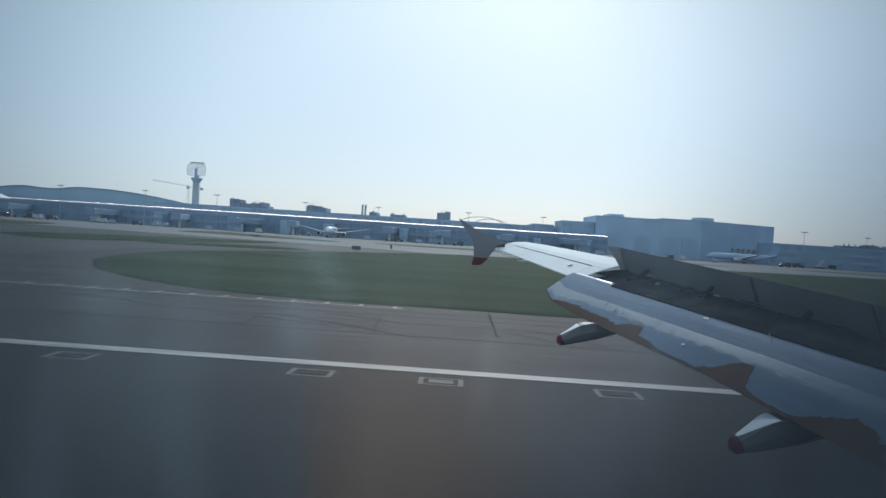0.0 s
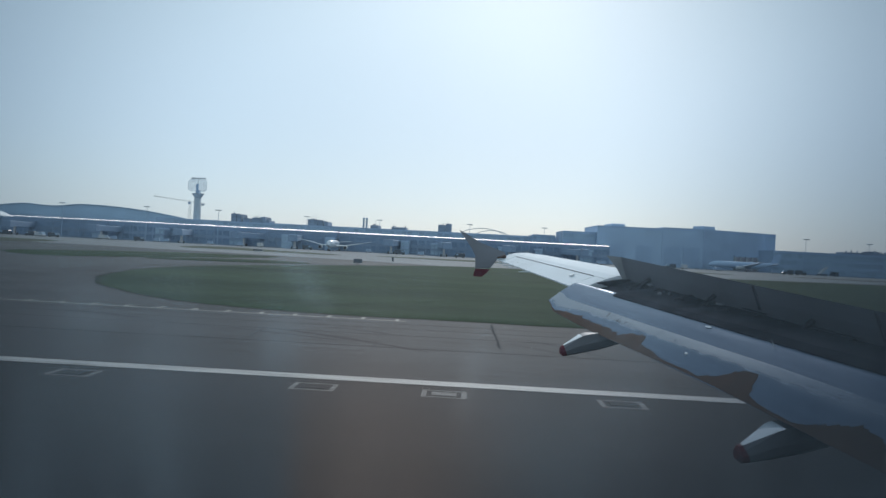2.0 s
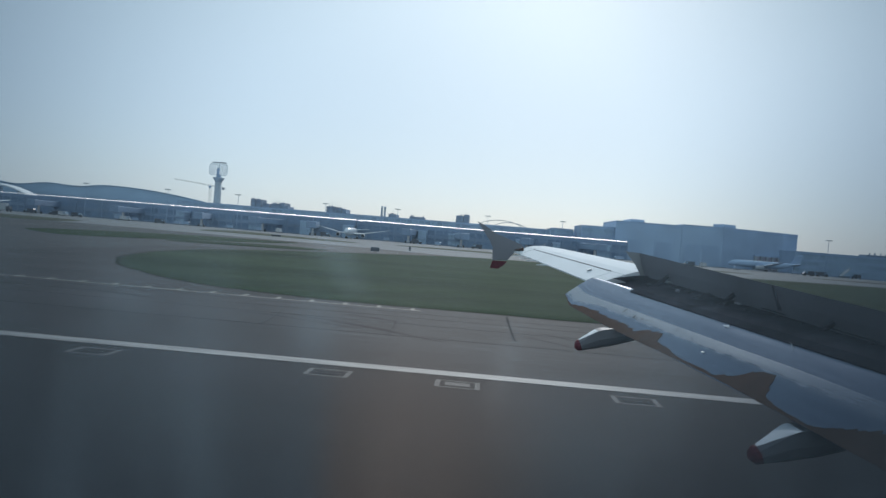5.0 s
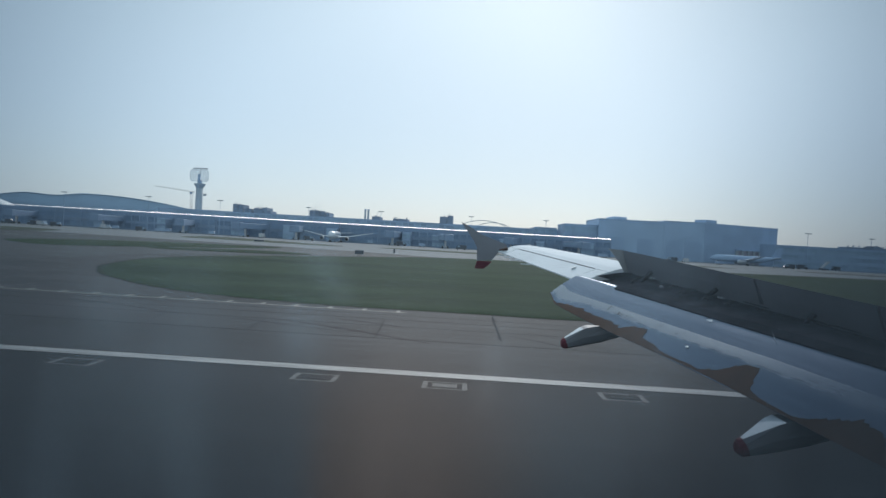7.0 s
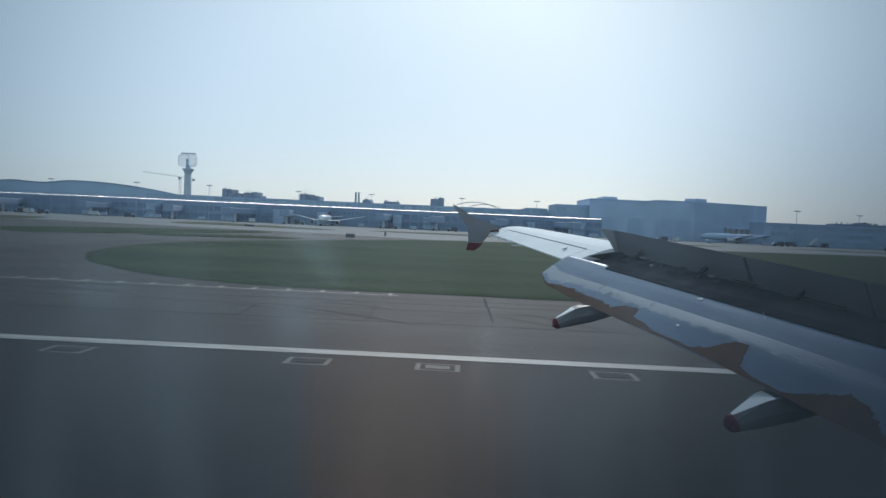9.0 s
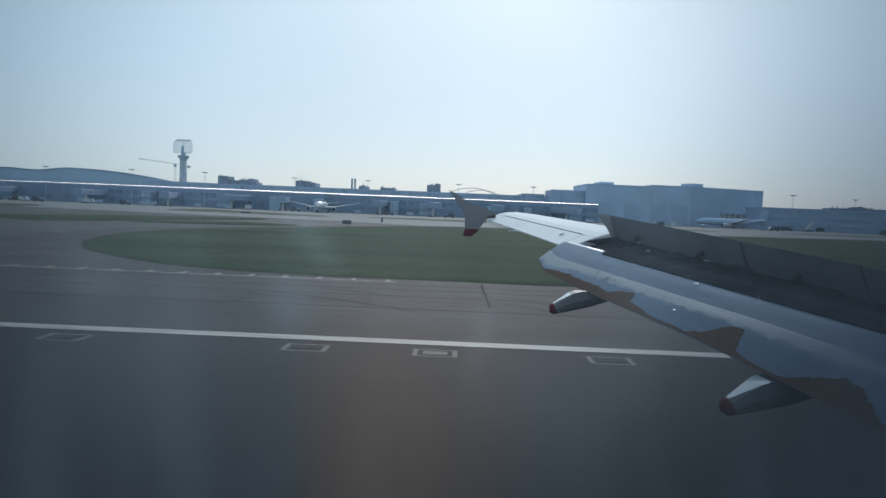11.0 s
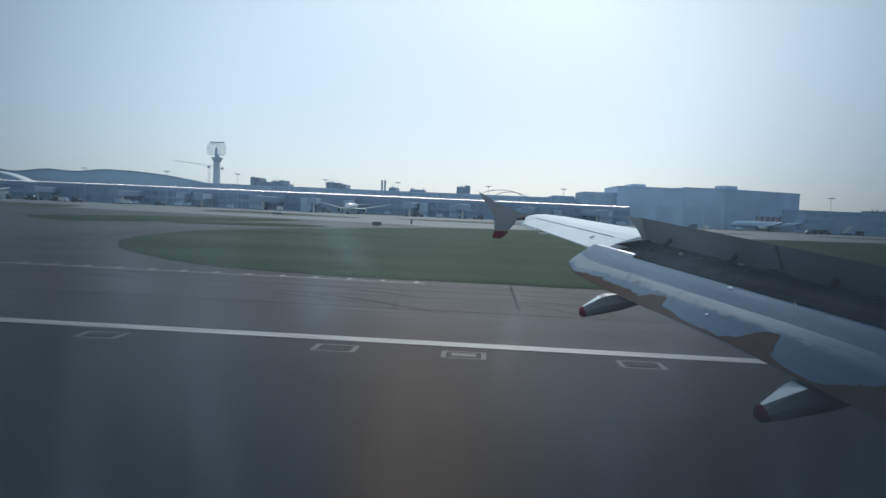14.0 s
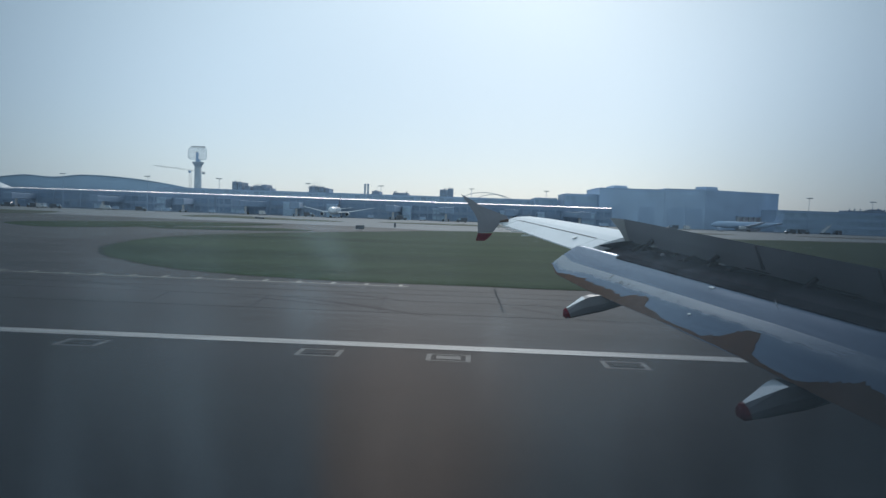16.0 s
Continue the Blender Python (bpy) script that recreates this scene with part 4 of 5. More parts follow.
def building(label, x0, x1, y0, y1, h, wall, floors=0, bays=0, group="terminal buildings", plants=(), name="airport_building", parapet=0.6, win=0.62, glazing=None):
    """A block with storeys of glazing towards the runway, a parapet and plant rooms on the roof."""
    cx, cy = (x0 + x1) / 2, (y0 + y1) / 2
    t = thing(name, label, "building", (cx, cy, 0), group)
    w, d = (x1 - x0) / 2, (y1 - y0) / 2
    part("wall", boxed(-w, w, -d, d, 0, h), wall, t)
    if parapet:
        bm = bmesh.new()
        for a in ((-w - 0.15, w + 0.15, -d - 0.15, -d + 0.35), (-w - 0.15, w + 0.15, d - 0.35, d + 0.15), (-w - 0.15, -w + 0.35, -d + 0.35, d - 0.35), (w - 0.35, w + 0.15, -d + 0.35, d - 0.35)):
            box(bm, *a, h - 0.5, h + parapet)
        part("parapet", bm, CLADDARK, t)
    if floors and bays:
        fh, bw = h / floors, 2 * w / bays
        p = None
        for f in range(floors):
            for b in range(bays):
                at = (-w + bw * (b + 0.5), -d - 0.06, fh * (f + 0.52))
                if p is None:
                    p = part("window", boxed(-bw * 0.42, bw * 0.42, -0.06, 0.06, -fh * win / 2, fh * win / 2), glazing or GLASS, t)
                    p.location = at
                else:
                    again(p, t, at)
    for i, (px0, px1, ph) in enumerate(plants):
        room = part("plant_room", boxed(px0 - cx, px1 - cx, -d * 0.6 - 0.23 * i, d * 0.4 + 0.2 * i, h, h + (ph - h) * NEARER * h / up(h)), PLANTGREY if name == "airport_building" else CLAD, t)
        # small vents, tanks and pipes on the roof of the plant room
        roof = h + (ph - h) * NEARER * h / up(h)
        for j in range(int((px1 - px0) / 2.6) if name == "airport_building" else 0):
            vx = px0 - cx + 0.6 + vents.uniform(0, px1 - px0 - 1.8)
            vw, vh = vents.uniform(0.3, 1.1), vents.uniform(0.4, 1.5)
            part("vent", boxed(vx, vx + vw, -d * 0.55, -d * 0.55 + 1.2, roof, roof + vh), PLANTGREY, room)
    return set_back(t, h)


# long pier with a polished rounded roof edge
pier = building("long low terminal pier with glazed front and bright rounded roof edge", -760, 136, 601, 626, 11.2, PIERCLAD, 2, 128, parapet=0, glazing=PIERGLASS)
edge_rings = []
dent = random.Random(41)
for x in np.arange(-448, 448.01, 0.07):
    k = 0.806 * (-0.3 + 0.4 * (x + 448) / 448 if x < 0 else 0.1 - 0.7 * x / 448)
    c = dent.gauss(0, 0.022)
    edge_rings.append([(x, -9.0, 13.06 + k), (x, -9.0, 13.26 + k + c), (x, -8.1, 13.56 + k + c), (x, -7.0, 13.71 + k + c), (x, -7.0, 13.46 + k)])
part("roof_edge", loft(edge_rings), ROOFBRIGHT, pier, "polished metal roof edge catching the sun")
part("roof_slab", boxed(-448, 448, -11.6, 12.0, 11.2, 12.7), PIERCLAD, pier)
post = part("roof_post", boxed(-0.3, 0.3, -13.0, -12.4, 0, 12.0), PIERCLAD, pier)
for i in range(37):
    again(post, pier, (-440 + i * 24.4, 0, 0))
rng = random.Random(21)
for i, x in enumerate((-318, -262, -196, -150, -112, -46, -20, 38, 70, 108)):
    w = rng.uniform(6, 13)
    building("pale boxy stand annex in front of the pier", x, x + w, 588, 600.5, rng.uniform(6, 9.5), rng.choice((CLADDARK, PIERCLAD, PIERCLAD)), 2, max(2, int(w / 3)), "stand annexes")

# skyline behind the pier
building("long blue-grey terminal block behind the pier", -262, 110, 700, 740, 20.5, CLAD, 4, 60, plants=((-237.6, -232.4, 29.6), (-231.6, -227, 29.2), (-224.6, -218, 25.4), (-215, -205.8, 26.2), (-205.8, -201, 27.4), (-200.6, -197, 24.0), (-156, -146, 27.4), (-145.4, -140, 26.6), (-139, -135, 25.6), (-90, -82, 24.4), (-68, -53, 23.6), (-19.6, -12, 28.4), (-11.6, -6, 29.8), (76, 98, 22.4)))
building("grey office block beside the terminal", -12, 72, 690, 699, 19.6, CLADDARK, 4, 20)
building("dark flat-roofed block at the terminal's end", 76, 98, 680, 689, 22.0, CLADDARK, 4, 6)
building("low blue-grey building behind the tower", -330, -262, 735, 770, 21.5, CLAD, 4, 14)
for x in (-98.2, -95.0):
    c = thing("chimney", "slim pale twin chimney on the skyline", "chimney", (x, 712, 0), "twin chimneys")
    part("stack", tube([(0, 0, 0), (0, 0, 31)], 1.15, 12, taper=0.9), CONC, c)
    part("rim", tube([(0, 0, 31.0), (0, 0, 31.8)], 1.25, 12), CLADDARK, c)
    set_back(c, 31)


def antenna_group(x, y, z, heights):
    t = thing("roof_antennas", "thin rooftop aerial masts above the skyline", "aerial", (x, y, z), "rooftop aerials")
    part("rail", boxed(-4, 4 * len(heights), -0.2, 0.2, -0.02, 0.25), STEEL, t)
    for i, h in enumerate(heights):
        part("aerial", tube([(i * 3.0, 0, 0.2), (i * 3.0, 0, h)], 0.16, 6), CONC, t)
    set_back(t, z)
    t.scale = (NEARER,) * 3


antenna_group(-152, 715, 27.5, (6.5, 5.0, 3.5))
antenna_group(-212, 715, 27.4, (3.0, 2.4))
antenna_group(-10.0, 715, 29.8, (2.6,))
antenna_group(-86, 715, 25.0, (4.5,))

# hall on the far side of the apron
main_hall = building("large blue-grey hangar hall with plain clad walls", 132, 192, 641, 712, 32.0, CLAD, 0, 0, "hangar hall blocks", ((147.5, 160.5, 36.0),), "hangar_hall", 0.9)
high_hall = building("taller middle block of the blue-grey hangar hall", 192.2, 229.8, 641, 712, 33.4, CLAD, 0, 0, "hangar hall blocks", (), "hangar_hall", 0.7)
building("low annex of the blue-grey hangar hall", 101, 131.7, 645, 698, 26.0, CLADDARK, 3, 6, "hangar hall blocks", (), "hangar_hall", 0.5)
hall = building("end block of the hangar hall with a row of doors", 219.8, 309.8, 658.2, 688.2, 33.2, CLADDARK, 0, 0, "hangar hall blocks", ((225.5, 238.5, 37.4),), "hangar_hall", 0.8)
hall.rotation_euler.z = radians(24.3)
for block, half, high in ((main_hall, 30.0, 31.6), (high_hall, 18.8, 33.0)):
    rib = part("cladding_rib", boxed(-0.12, 0.12, -0.14, 0.0, 0.2, high), CLAD, block)
    rib.location = (-half + 2.0, -35.5, 0)
    for i in range(1, int(half / 2.9)):
        again(rib, block, (-half + 2.0 + i * 5.8, -35.5, 0))
    gate = part("hangar_door", boxed(-7.5, 7.5, -0.2, 0.2, 0, 17.5), CLADDARK, block, "tall dark sliding hangar door")
    gate.location = (-half * 0.45, -35.75, 0)
    again(gate, block, (half * 0.45, -35.75, 0))
fin = part("door_fin", boxed(-1.3, 1.3, -1.6, 0, 0, 12.0), CLADPALE, hall, "pale upright fin between the doors")
fin.location = (-6.0, -15.0, 0)
door = part("dock_door", boxed(-2.2, 2.2, -0.3, 0, 0, 12.0), DOORBROWN, hall, "brownish dock door")
door.location = (-2.5, -15.05, 0)
for i in range(1, 7):
    again(fin, hall, (-6.0 + i * 7.0, -15.0, 0))
    again(door, hall, (-2.5 + i * 7.0, -15.05, 0))
part("fascia", boxed(-8.0, 42.0, -1.9, -0.2, 12.0, 12.9), CLAD, hall, "plain fascia above the doors").location = (0, -15.0, 0)

building("long low dark terminal wing beyond the hall", 277, 590, 602, 632, 16.2, CLADDARK, 3, 60, plants=((341, 440, 18.6), (366, 369, 20.4), (452, 480, 18)))
building("low blue-grey cargo shed beyond the apron", 300, 520, 660, 690, 14, CLAD, 0, 0)


building("long low grey terminal far along the apron", -1180, -840, 560, 600, 15, CLAD, 3, 60, plants=((-1100, -1060, 19), (-960, -930, 18)))
building("long low grey cargo terminal far along the apron", -1560, -1220, 540, 590, 18, CLADDARK, 3, 50, plants=((-1400, -1360, 22),))


# wave-roofed terminal: three long humps on glazed walls
def wave_terminal():
    t = thing("wave_roof_terminal", "terminal with a long dark roof of three rolling humps", "terminal", (-420, 780, 0))

    def top(x):
        u = x + 420
        h = 31.6 + 1.5 * math.cos(min(u - 5, 0) / 72 * 2 * math.pi)
        h -= 2.3 * min(1, max(0, (-u - 35) / 40))
        if u > 5:
            h -= 0.00075 * (u - 5) ** 2
        if u < -300:
            h -= 0.004 * (u + 300) ** 2
        return max(h, 10)

    xs = np.linspace(-800, -302, 90)
    rings = []
    for x in xs:
        h = top(x)
        rings.append([(x + 420, y, h - 0.0022 * (y + 40) ** 2 - e) for y, e in [(v, 0) for v in np.linspace(-38, 42, 9)] + [(v, 0.9) for v in np.linspace(42, -38, 9)]])
    part("roof", loft(rings), ROOFWAVE, t, "dark standing-seam metal roof in waves", smooth=True)
    part("wall", loft([[(x + 420, -37.8, 0), (x + 420, -37.8, top(x) - 0.7), (x + 420, 36, top(x) - 14), (x + 420, 36, 0)] for x in np.linspace(-799, -303, 90)]), ROOFWAVE, t, smooth=True)
    p = part("window", boxed(-5.2, 5.2, -0.1, 0.1, -3.4, 3.4), GLASS, t)
    p.location = (-360, -37.9, 12.2)
    for i in range(1, 42):
        again(p, t, (-360 + i * 11.1, -37.9, 12.2))
    set_back(t, 33)


wave_terminal()
canopy = thing("entrance_canopy", "white curved canopy in front of the wave-roofed terminal", "canopy", (-490, 700, 0))
part("shell", loft([[(x, y, 24.6 - 0.0065 * (x + 18) ** 2 - 0.01 * y * y - e) for y, e in [(v, 0) for v in np.linspace(-10, 10, 6)] + [(v, 0.6) for v in np.linspace(10, -10, 6)]] for x in np.linspace(-50, 26, 14)]), JETWHITE, canopy, smooth=True)
leg = part("column", tube([(0, 0, 0), (0, 0, 17)], 0.7, 10), CONC, canopy)
leg.location = (-38, 0, 0)
for x in (-16, 2):
    again(leg, canopy, (x, 0, 4 if x < 0 else 2))
set_back(canopy, 24.6)


# radar tower
def radar_tower():
    t = thing("radar_tower", "tall concrete radar tower with a flared head and mesh dish", "tower", (-311.2, 800, 0))
    part("shaft", tube([(0, 0, 0), (0, 0, 12), (0, 0, 50)], 4.6, 16, taper=0.88), CONC, t, smooth=True)
    part("head", loft([[(r * math.cos(a), r * math.sin(a), z) for a in np.linspace(0, 2 * math.pi, 21)[:-1]] for r, z in ((4.05, 49.5), (4.4, 51), (6.3, 53.6), (6.6, 54.4), (6.6, 55.2))]), CONC, t)
    part("plinth", boxed(-2.2, 2.2, -2.2, 2.2, 55.2, 58.6), CLADDARK, t)
    dish = part("radar_dish", tube([(0, -0.6, 58.4), (0, -0.6, 71.6)], 0.45, 8), MESH, t, "pale open-mesh radar reflector")
    # rounded reflector frame and its bars
    rim = [(11.0 * max(-1, min(1, 1.25 * math.cos(a))), -1.2 - 1.5 * abs(math.cos(a)), 64.3 + 6.5 * max(-1, min(1, 1.3 * math.sin(a)))) for a in np.linspace(0, 2 * math.pi, 41)]
    part("rim", tube(rim, 0.32, 6), MESH, dish)
    for z in np.linspace(58.8, 69.8, 9):
        w = 10.8 if abs(z - 64.3) < 4.5 else 8.9
        part("bar", tube([(-w, -2.6, z), (-w / 2, -1.2, z), (0, -0.8, z), (w / 2, -1.2, z), (w, -2.6, z)], 0.26, 5), MESH, dish)
    for x in np.linspace(-9.3, 9.3, 9):
        part("stay", tube([(x, -0.9 - abs(x) * 0.16, 58.3), (x, -0.9 - abs(x) * 0.16, 70.4)], 0.2, 5), MESH, dish)
    part("interrogator_bar", boxed(-8.6, 8.6, -0.9, 0.9, 71.8, 73.2, 0.2), CLADPALE, t, "long bar aerial on top of the dish")
    part("feed_horn", boxed(-1.3, 1.3, -3.4, -2.2, 58.6, 66.0), CLADDARK, t)
    set_back(t, 75.3)


radar_tower()


# tower crane behind
def tower_crane():
    t = thing("tower_crane", "pale lattice tower crane with a long raised jib", "crane", (-362, 900, 0))

    def lattice(a, b, w, n, name):
        a, b = Vector(a), Vector(b)
        d = (b - a).normalized()
        u = Vector((0, 1, 0))
        v = d.cross(u).normalized()
        bm = bmesh.new()
        for su, sv in ((-1, -1), (1, -1), (1, 1), (-1, 1)):
            o = (u * su + v * sv) * w
            tube([a + o, b + o], 0.10, 4, bm)
        for i in range(n):
            p, q = a + (b - a) * (i / n), a + (b - a) * ((i + 1) / n)
            for s in (-1, 1):
                tube([p + u * s * w - v * w, q + u * s * w + v * w], 0.06, 4, bm)
        return part(name, bm, YCRANE, t)

    lattice((0, 0, 0), (0, 0, 50), 1.3, 24, "mast")
    lattice((20, 0, 47.7), (-50, 0, 54.6), 0.6, 30, "jib")
    part("counterweight", boxed(16, 19.5, -1.2, 1.2, 45.2, 47.6, 0.2), CONC, t)
    part("cab", boxed(-1.6, 1.6, -2.8, -1.0, 46.2, 49.2, 0.2), CLADDARK, t)
    set_back(t, 54)


tower_crane()


# double arch on the skyline
def arch(x0, x1, y, h, lean):
    t = thing("steel_arch", "pale slender steel arch rising over the roofs", "arch", ((x0 + x1) / 2, y, 15), "roof arches")
    w = (x1 - x0) / 2
    part("rib", tube([(w * math.cos(a), lean * math.sin(a), h * math.sin(a)) for a in np.linspace(0, math.pi, 28)], 0.42, 6), CLADPALE, t)
    for x in (-w, w):
        part("footing", boxed(x - 1, x + 1, -1, 1, -17.7, 0.4), CONC, t)
    set_back(t, 15)
    t.scale.z = NEARER


arch(-1, 56, 752, 13.2, 0)
arch(16, 62, 768, 12.0, 6)


# apron light masts
def mast(h):
    t = thing("apron_light_mast", "tall slim apron light mast with a flat lamp head", "light mast", (0, 0, 0), "apron light masts")
    part("pole", tube([(0, 0, 0), (0, 0, h)], 0.26, 8, taper=0.6), CLADDARK, t)
    part("head_frame", boxed(-2.7, 2.7, -0.8, 0.8, h, h + 0.5, 0.15), CLAD, t)
    for i in range(5):
        part("lamp", boxed(-0.5, 0.5, -1.3, -0.8, -0.2, 0.5), CLADPALE, t).location = (-2.1 + i * 1.05, 0, h)
    return t


first = mast(27.4)
first.location = (-351, 597, 0)
set_back(first, 27.4)
for x, y in ((-272, 592), (-208, 592), (-141, 640), (-72, 640), (13, 640), (82, 634), (302, 597), (380, 640), (470, 640), (-430, 590), (-520, 592), (-620, 590)):
    copy_thing(first, pose(*spot(x, y), 0))


# ---- parked and taxiing jets ----
def jet(label, tail_paint, k=1.0, paint=JETFAR):
    """A twin-engined airliner, nose towards -y, 50 m span at k = 1."""
    t = thing("parked_jet", label, "airliner", (0, 0, 0), "airliners on the apron")
    R0, L, zc = 2.5 * k, 48 * k, 4.7 * k

    def ring(y, r, dz):
        return [(r * math.cos(a), y, zc + dz + r * math.sin(a)) for a in np.linspace(0, 2 * math.pi, 21)[:-1]]

    fus = part("fuselage", loft([ring(-L / 2 + a * L, R0 * r, R0 * d) for a, r, d in ((0, 0.06, -0.3), (0.008, 0.28, -0.27), (0.03, 0.58, -0.17), (0.06, 0.82, -0.07), (0.1, 0.97, 0), (0.14, 1, 0), (0.66, 1, 0), (0.75, 0.9, 0.1), (0.85, 0.62, 0.34), (0.95, 0.3, 0.6), (1.0, 0.1, 0.72))]), paint, t, "white painted fuselage", smooth=True)
    part("cockpit_window", loft([[(R0 * w * math.sin(a), -L / 2 + L * y - 0.06, zc + R0 * z) for a in np.linspace(-1.0, 1.0, 9)] for w, y, z in ((0.72, 0.034, 0.22), (0.78, 0.05, 0.48))], closed=False, caps=False), GLASS, fus)
    p = part("cabin_window", boxed(-0.05, 0.05, -0.14 * k, 0.14 * k, -0.2 * k, 0.2 * k), GLASS, fus)
    p.location = (R0 * 0.965, -L * 0.36, zc + 0.62 * k)
    for s in (-1, 1):
        for i in range(0, 34):
            if s == 1 and i == 0:
                continue
            again(p, fus, (s * R0 * 0.965, -L * 0.36 + i * L * 0.02, zc + 0.62 * k))
    for s in (-1, 1):
        def af(x, y, z, c):
            return [(x, y, z), (x, y + c * 0.12, z + c * 0.07), (x, y + c * 0.45, z + c * 0.075), (x, y + c, z), (x, y + c * 0.45, z - c * 0.04), (x, y + c * 0.1, z - c * 0.03)]
        part("wing", loft([af(s * R0 * 0.6, -L * 0.13, zc - 1.4 * k, 9.5 * k), af(s * 8.5 * k, -L * 0.02, zc - 0.8 * k, 6.0 * k), af(s * 25 * k, L * 0.17, zc + 2.6 * k, 2.0 * k)]), paint, t, "white swept wing", smooth=False)
        part("tailplane", loft([af(s * 0.5 * k, L * 0.38, zc + 1.3 * k, 5.5 * k), af(s * 9.3 * k, L * 0.455, zc + 2.3 * k, 1.9 * k)]), paint, t)
        e = part("engine", loft([[(s * 8.2 * k + r * k * math.cos(a), y * k, zc - 2.3 * k + r * k * math.sin(a)) for a in np.linspace(0, 2 * math.pi, 17)[:-1]] for y, r in ((-5.6, 1.0), (-5.9, 1.2), (-5.2, 1.36), (-3.2, 1.4), (-1.0, 1.05), (0.4, 0.7))]), CLADPALE, t, smooth=True)
        part("intake", loft([[(s * 8.2 * k + r * k * math.cos(a), y * k, zc - 2.3 * k + r * k * math.sin(a)) for a in np.linspace(0, 2 * math.pi, 17)[:-1]] for y, r in ((-5.62, 1.02), (-5.64, 0.4))]), DARKBAY, e)
        part("pylon", boxed(s * 8.2 * k - 0.2 * k, s * 8.2 * k + 0.2 * k, -4.0 * k, 1.0 * k, zc - 1.2 * k, zc - 0.5 * k), CLADPALE, e)
        g = part("main_gear", tube([(s * 3.6 * k, 2.2 * k, 0.6 * k), (s * 3.6 * k, 2.2 * k, zc - 1.4 * k)], 0.2 * k, 8), STEEL, t)
        part("tyre", tube([(s * 3.6 * k - 0.7 * k, 2.2 * k, 0.62 * k), (s * 3.6 * k + 0.7 * k, 2.2 * k, 0.62 * k)], 0.6 * k, 14), RUBBER, g)
    fin = loft([[(0, L * 0.36 + a * k, zc + z * k), (0.22 * k, L * 0.36 + (a + c * 0.3) * k, zc + z * k), (0, L * 0.36 + (a + c) * k, zc + z * k), (-0.22 * k, L * 0.36 + (a + c * 0.3) * k, zc + z * k)] for z, a, c in ((1.6, 0, 7.2), (9.6, 6.0, 2.8))])
    fin = part("tail_fin", fin, tail_paint, t, "painted swept tail fin")
    n = part("nose_gear", tube([(0, -L * 0.4, 0.5 * k), (0, -L * 0.4, zc - 2.2 * k)], 0.15 * k, 8), STEEL, t)
    part("tyre", tube([(-0.4 * k, -L * 0.4, 0.5 * k), (0.4 * k, -L * 0.4, 0.5 * k)], 0.5 * k, 14), RUBBER, n)
    return t


jet_a = jet("white twin-engined jet with a dark tail taxiing on the apron", JETBLUE, 0.78)
jet_a.matrix_basis = pose(-57.5, 352, 0, 0, 0, 4)
copy_thing(jet_a, pose(*spot(-352, 450), 0, 0, 0, -96))
copy_thing(jet_a, pose(*spot(-330, 330), 0, 0, 0, -92))
jet_b = jet("long white wide-body jet with blue tail stripes on the taxiway", JETWHITE, 1.3)
jet_b.matrix_basis = pose(-484, 190, 0, 0, 0, -88)
tail = [c for c in jet_b.children if c.name.startswith("tail_fin")][0]
for z0, z1 in ((2.9, 4.0), (7.4, 8.3)):
    a0, a1 = (z0 - 1.6) / 8.0, (z1 - 1.6) / 8.0
    part("tail_stripe", boxed(-0.34, 0.34, 1.3 * (17.28 + 6.0 * a1 + 0.3), 1.3 * (17.28 + 6.0 * a0 + (7.2 - 4.4 * a0) * 0.85), 4.7 * 1.3 + z0 * 1.3, 4.7 * 1.3 + z1 * 1.3), JETBLUE, tail, "broad blue stripe")


# wall colour on this jet stands for the shade and haze over it
jet_c = jet("jet parked before the hangar, shade and haze put into its blue-grey colour", CLADDARK, 0.72, CLAD)
jet_c.matrix_basis = pose(*spot(250, 598), 0, 0, 0, -104)


# ---- jet bridges and ground vehicles ----
def jet_bridge():
    t = thing("jet_bridge", "blue-grey passenger boarding bridge on a wheeled column", "boarding bridge", (0, 0, 0), "boarding bridges")
    part("tunnel", boxed(-1.7, 1.7, -24, 0, 4.2, 7.2, 0.2), PIERCLAD, t)
    part("cab", boxed(-2.4, 2.4, -28, -24, 3.9, 7.4, 0.3), PIERCLAD, t)
    part("rotunda", tube([(0, 1.5, 0), (0, 1.5, 8)], 2.4, 14), PIERCLAD, t)
    c = part("column", boxed(-0.5, 0.5, -19, -18, 0.8, 4.2), STEEL, t)
    for x in (-1.4, 1.4):
        part("wheel", tube([(x - 0.3, -18.5, 0.6), (x + 0.3, -18.5, 0.6)], 0.6, 12), RUBBER, c)
    part("crossbeam", boxed(-1.5, 1.5, -18.9, -18.1, 0.5, 0.9), STEEL, c)
    p = part("window", boxed(-0.03, 0.03, -0.9, 0.9, -0.5, 0.5), GLASS, t)
    p.location = (-1.72, -4, 6.0)
    for i in range(1, 7):
        again(p, t, (-1.72, -4 - i * 2.9, 6.0))
    return t


bridge = jet_bridge()
bridge.location = (*spot(-300, 600), 0)
for x, a in ((-236, 10), (-170, -14), (-138, 8), (-50, -4), (-14, 12), (52, -10), (96, 14), (-380, 8), (-450, -8)):
    copy_thing(bridge, pose(*spot(x, 600), 0, 0, 0, a))


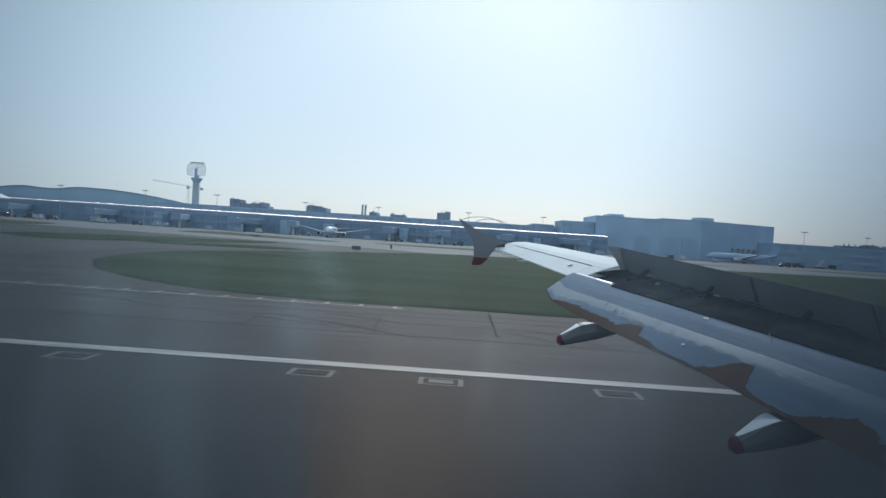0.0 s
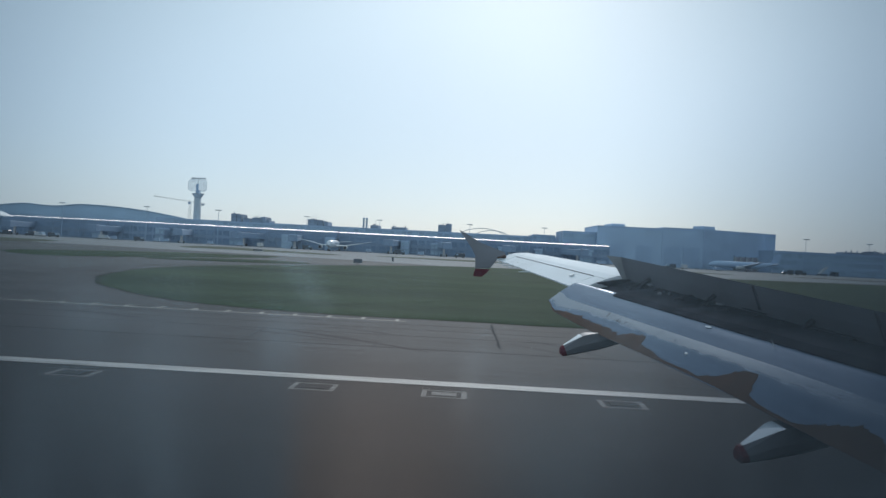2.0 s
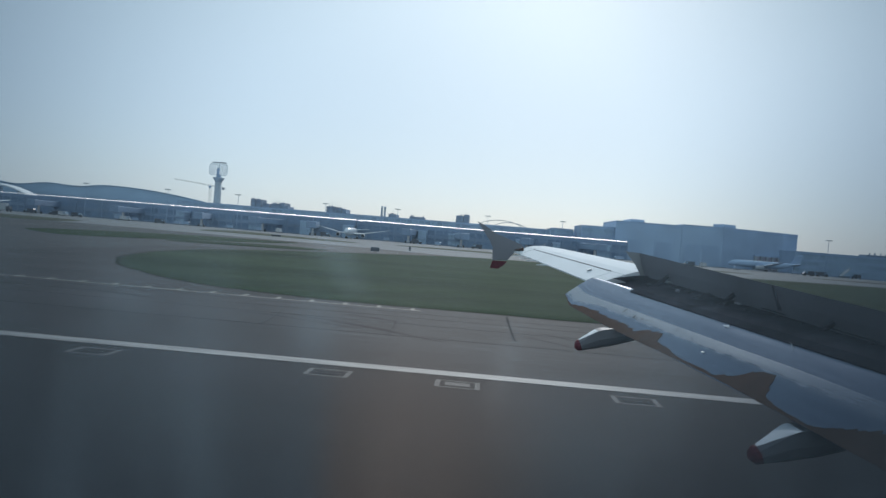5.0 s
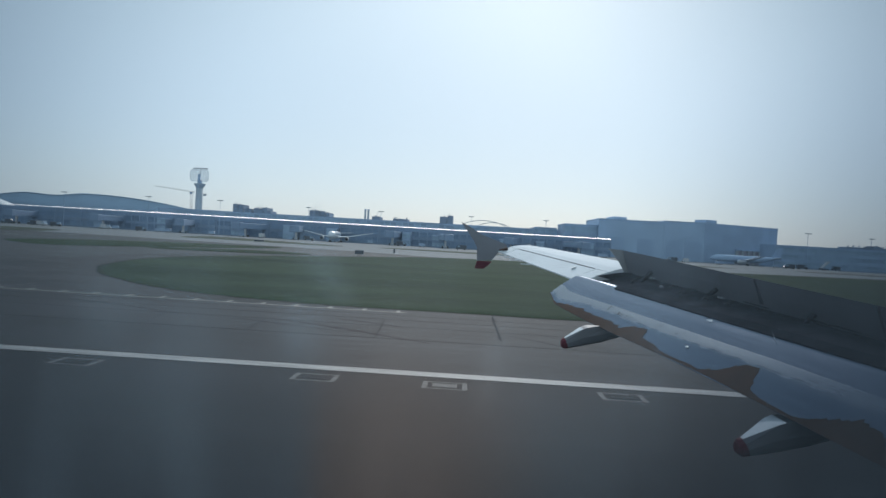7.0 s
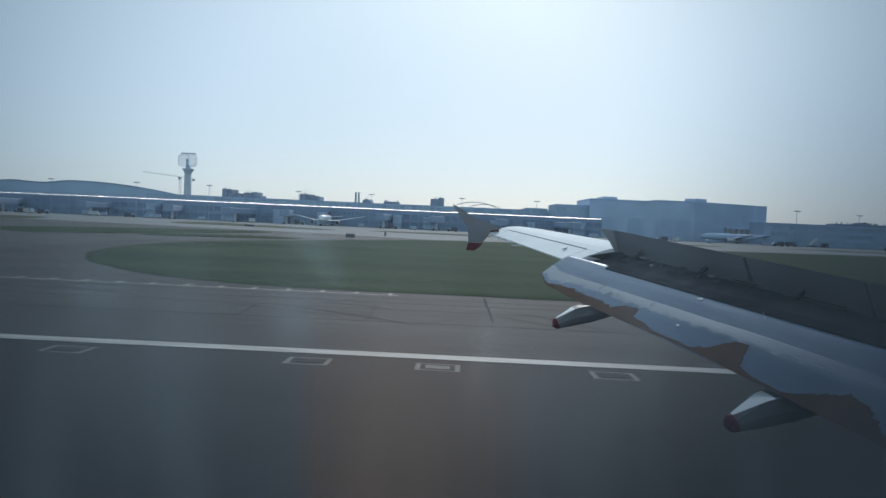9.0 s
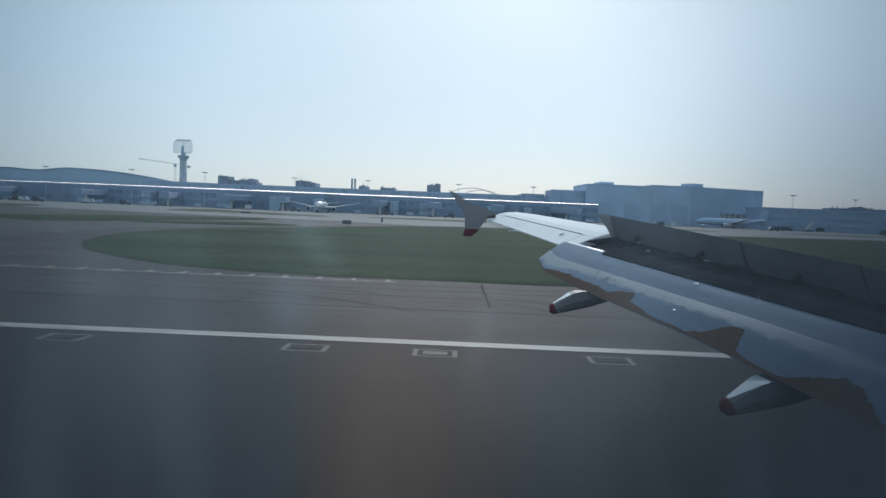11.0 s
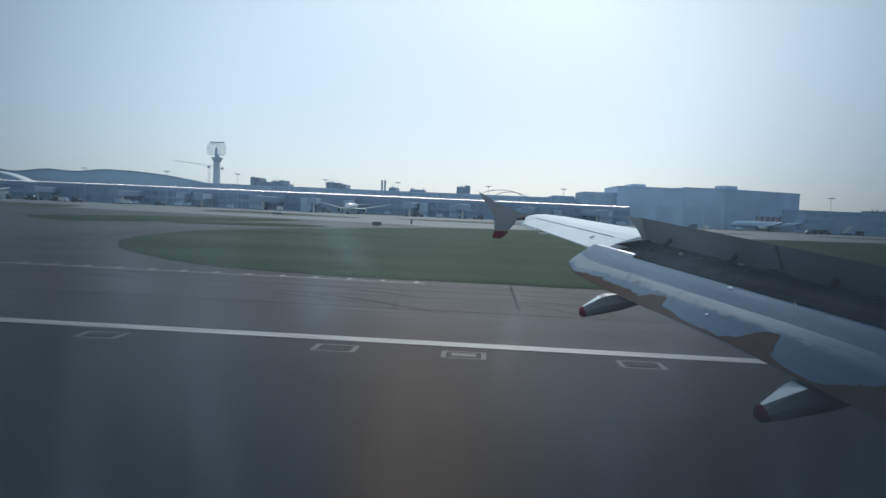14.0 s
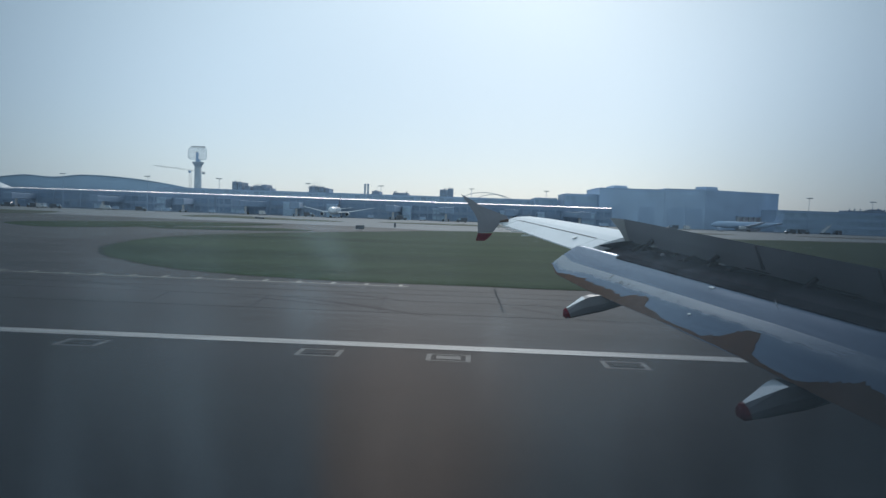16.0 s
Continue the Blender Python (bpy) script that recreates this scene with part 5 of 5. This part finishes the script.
def van(paint, label, tall=1.0):
    t = thing("airport_van", label, "van", (0, 0, 0), "ground vehicles")
    h = 2.3 * tall
    prof = [(-2.6, 0.45), (2.55, 0.45), (2.62, 1.0), (2.2, 1.2), (1.7, h), (-2.5, h), (-2.62, h - 0.15)]
    part("body", loft([[(x, y, z) for x, z in prof] for y in (-1.0, 1.0)]), paint, t)
    part("windscreen", loft([[(2.22, y, 1.25), (1.78, y, h - 0.18), (1.74, y, h - 0.2), (2.16, y, 1.25)] for y in (-0.85, 0.85)]), GLASS, t).location = (0.04, 0, 0)
    for y in (-1.01, 1.01):
        part("side_window", boxed(0.6, 1.7, y - 0.02, y + 0.02, 1.3, h - 0.25), GLASS, t)
    for x in (-1.7, 1.7):
        for y in (-0.95, 0.95):
            part("wheel", tube([(x, y - 0.12, 0.36), (x, y + 0.12, 0.36)], 0.36, 14), RUBBER, t)
    return t


def truck(label):
    t = thing("catering_truck", label, "truck", (0, 0, 0), "ground vehicles")
    part("box_body", boxed(-4.2, 1.6, -1.25, 1.25, 1.0, 4.2, 0.06), CARWHITE, t)
    part("cab", loft([[(1.75, y, 0.6), (3.7, y, 0.6), (3.75, y, 1.5), (3.3, y, 2.7), (1.75, y, 2.7)] for y in (-1.15, 1.15)]), CARDARK, t)
    part("chassis", boxed(-4.0, 3.4, -0.5, 0.5, 0.55, 1.0), STEEL, t)
    for x in (-3, 2.7):
        for y in (-1.05, 1.05):
            part("wheel", tube([(x, y - 0.16, 0.5), (x, y + 0.16, 0.5)], 0.5, 14), RUBBER, t)
    return t


v1 = van(CARWHITE, "small white airport van parked on the apron")
v1.matrix_basis = pose(*spot(-292, 560), 0, 0, 0, 12)
v2 = van(CARDARK, "small dark airport van parked on the apron")
v2.matrix_basis = pose(*spot(-345, 545), 0, 0, 0, 170)
tr = truck("white box truck with a dark cab on the apron")
tr.matrix_basis = pose(*spot(-385, 540), 0, 0, 0, 0)
rng = random.Random(8)
for x in (-366, -330, -316, -258, -160, -122, -40, 10, 34, 64, 88, 150, 172, 184, 262, 281, 322, 345):
    src = rng.choice((v1, v2, v2, v2))
    copy_thing(src, pose(*spot(x + rng.uniform(-5, 5), rng.uniform(530, 572) if x < 110 else rng.uniform(530, 590)), 0, 0, 0, rng.choice((0, 180, 90, 20, -15))))


# baggage carts and equipment along the stands
def cart(label):
    t = thing("baggage_cart", label, "cart", (0, 0, 0), "baggage carts")
    part("deck", boxed(-1.5, 1.5, -0.75, 0.75, 0.45, 0.6), STEEL, t)
    part("cover", loft([[(-1.5, y, 0.6), (1.5, y, 0.6), (1.5, y, 1.7), (1.2, y, 1.95), (-1.2, y, 1.95), (-1.5, y, 1.7)] for y in (-0.75, 0.75)]), CLADDARK, t)
    part("tow_bar", tube([(1.5, 0, 0.5), (2.3, 0, 0.35)], 0.05, 6), STEEL, t)
    for x in (-1.0, 1.0):
        for y in (-0.65, 0.65):
            part("wheel", tube([(x, y - 0.08, 0.25), (x, y + 0.08, 0.25)], 0.25, 10), RUBBER, t)
    return t


first_cart = cart("blue-grey covered baggage cart standing on the apron")
first_cart.matrix_basis = pose(*spot(-250, 566), 0, 0, 0, 8)
rng = random.Random(33)
for x in (-340, -306, -288, -246, -205, -178, -98, -72, -26, 22, 48, 120, 126, 160, 210, 258):
    copy_thing(first_cart, pose(*spot(x, rng.uniform(545, 580)), 0, 0, 0, rng.uniform(-25, 25)))


def stairs():
    t = thing("boarding_stairs", "pale grey mobile boarding stairs parked on the apron", "stairs", (0, 0, 0), "boarding stairs")
    part("base", boxed(-3.6, 1.4, -1.1, 1.1, 0.4, 0.9), CARDARK, t)
    flight = part("flight", loft([[(-3.4, y, 0.9), (-2.6, y, 0.9), (2.2, y, 4.4), (1.6, y, 4.6)] for y in (-0.9, 0.9)]), CLADPALE, t)
    for i in range(12):
        part("step", boxed(-3.1 + i * 0.4, -2.75 + i * 0.4, -0.85, 0.85, 0.92 + i * 0.30, 1.02 + i * 0.30), GREY, flight)
    for y in (-0.92, 0.92):
        part("handrail", tube([(-3.2, y, 1.9), (2.0, y, 5.5)], 0.05, 6), STEEL, t)
    for x in (-2.8, 0.8):
        for y in (-0.95, 0.95):
            part("wheel", tube([(x, y - 0.12, 0.4), (x, y + 0.12, 0.4)], 0.4, 12), RUBBER, t)
    return t


st = stairs()
st.matrix_basis = pose(*spot(312, 585), 0, 0, 0, 20)
copy_thing(st, pose(*spot(60, 575), 0, 0, 0, -10))
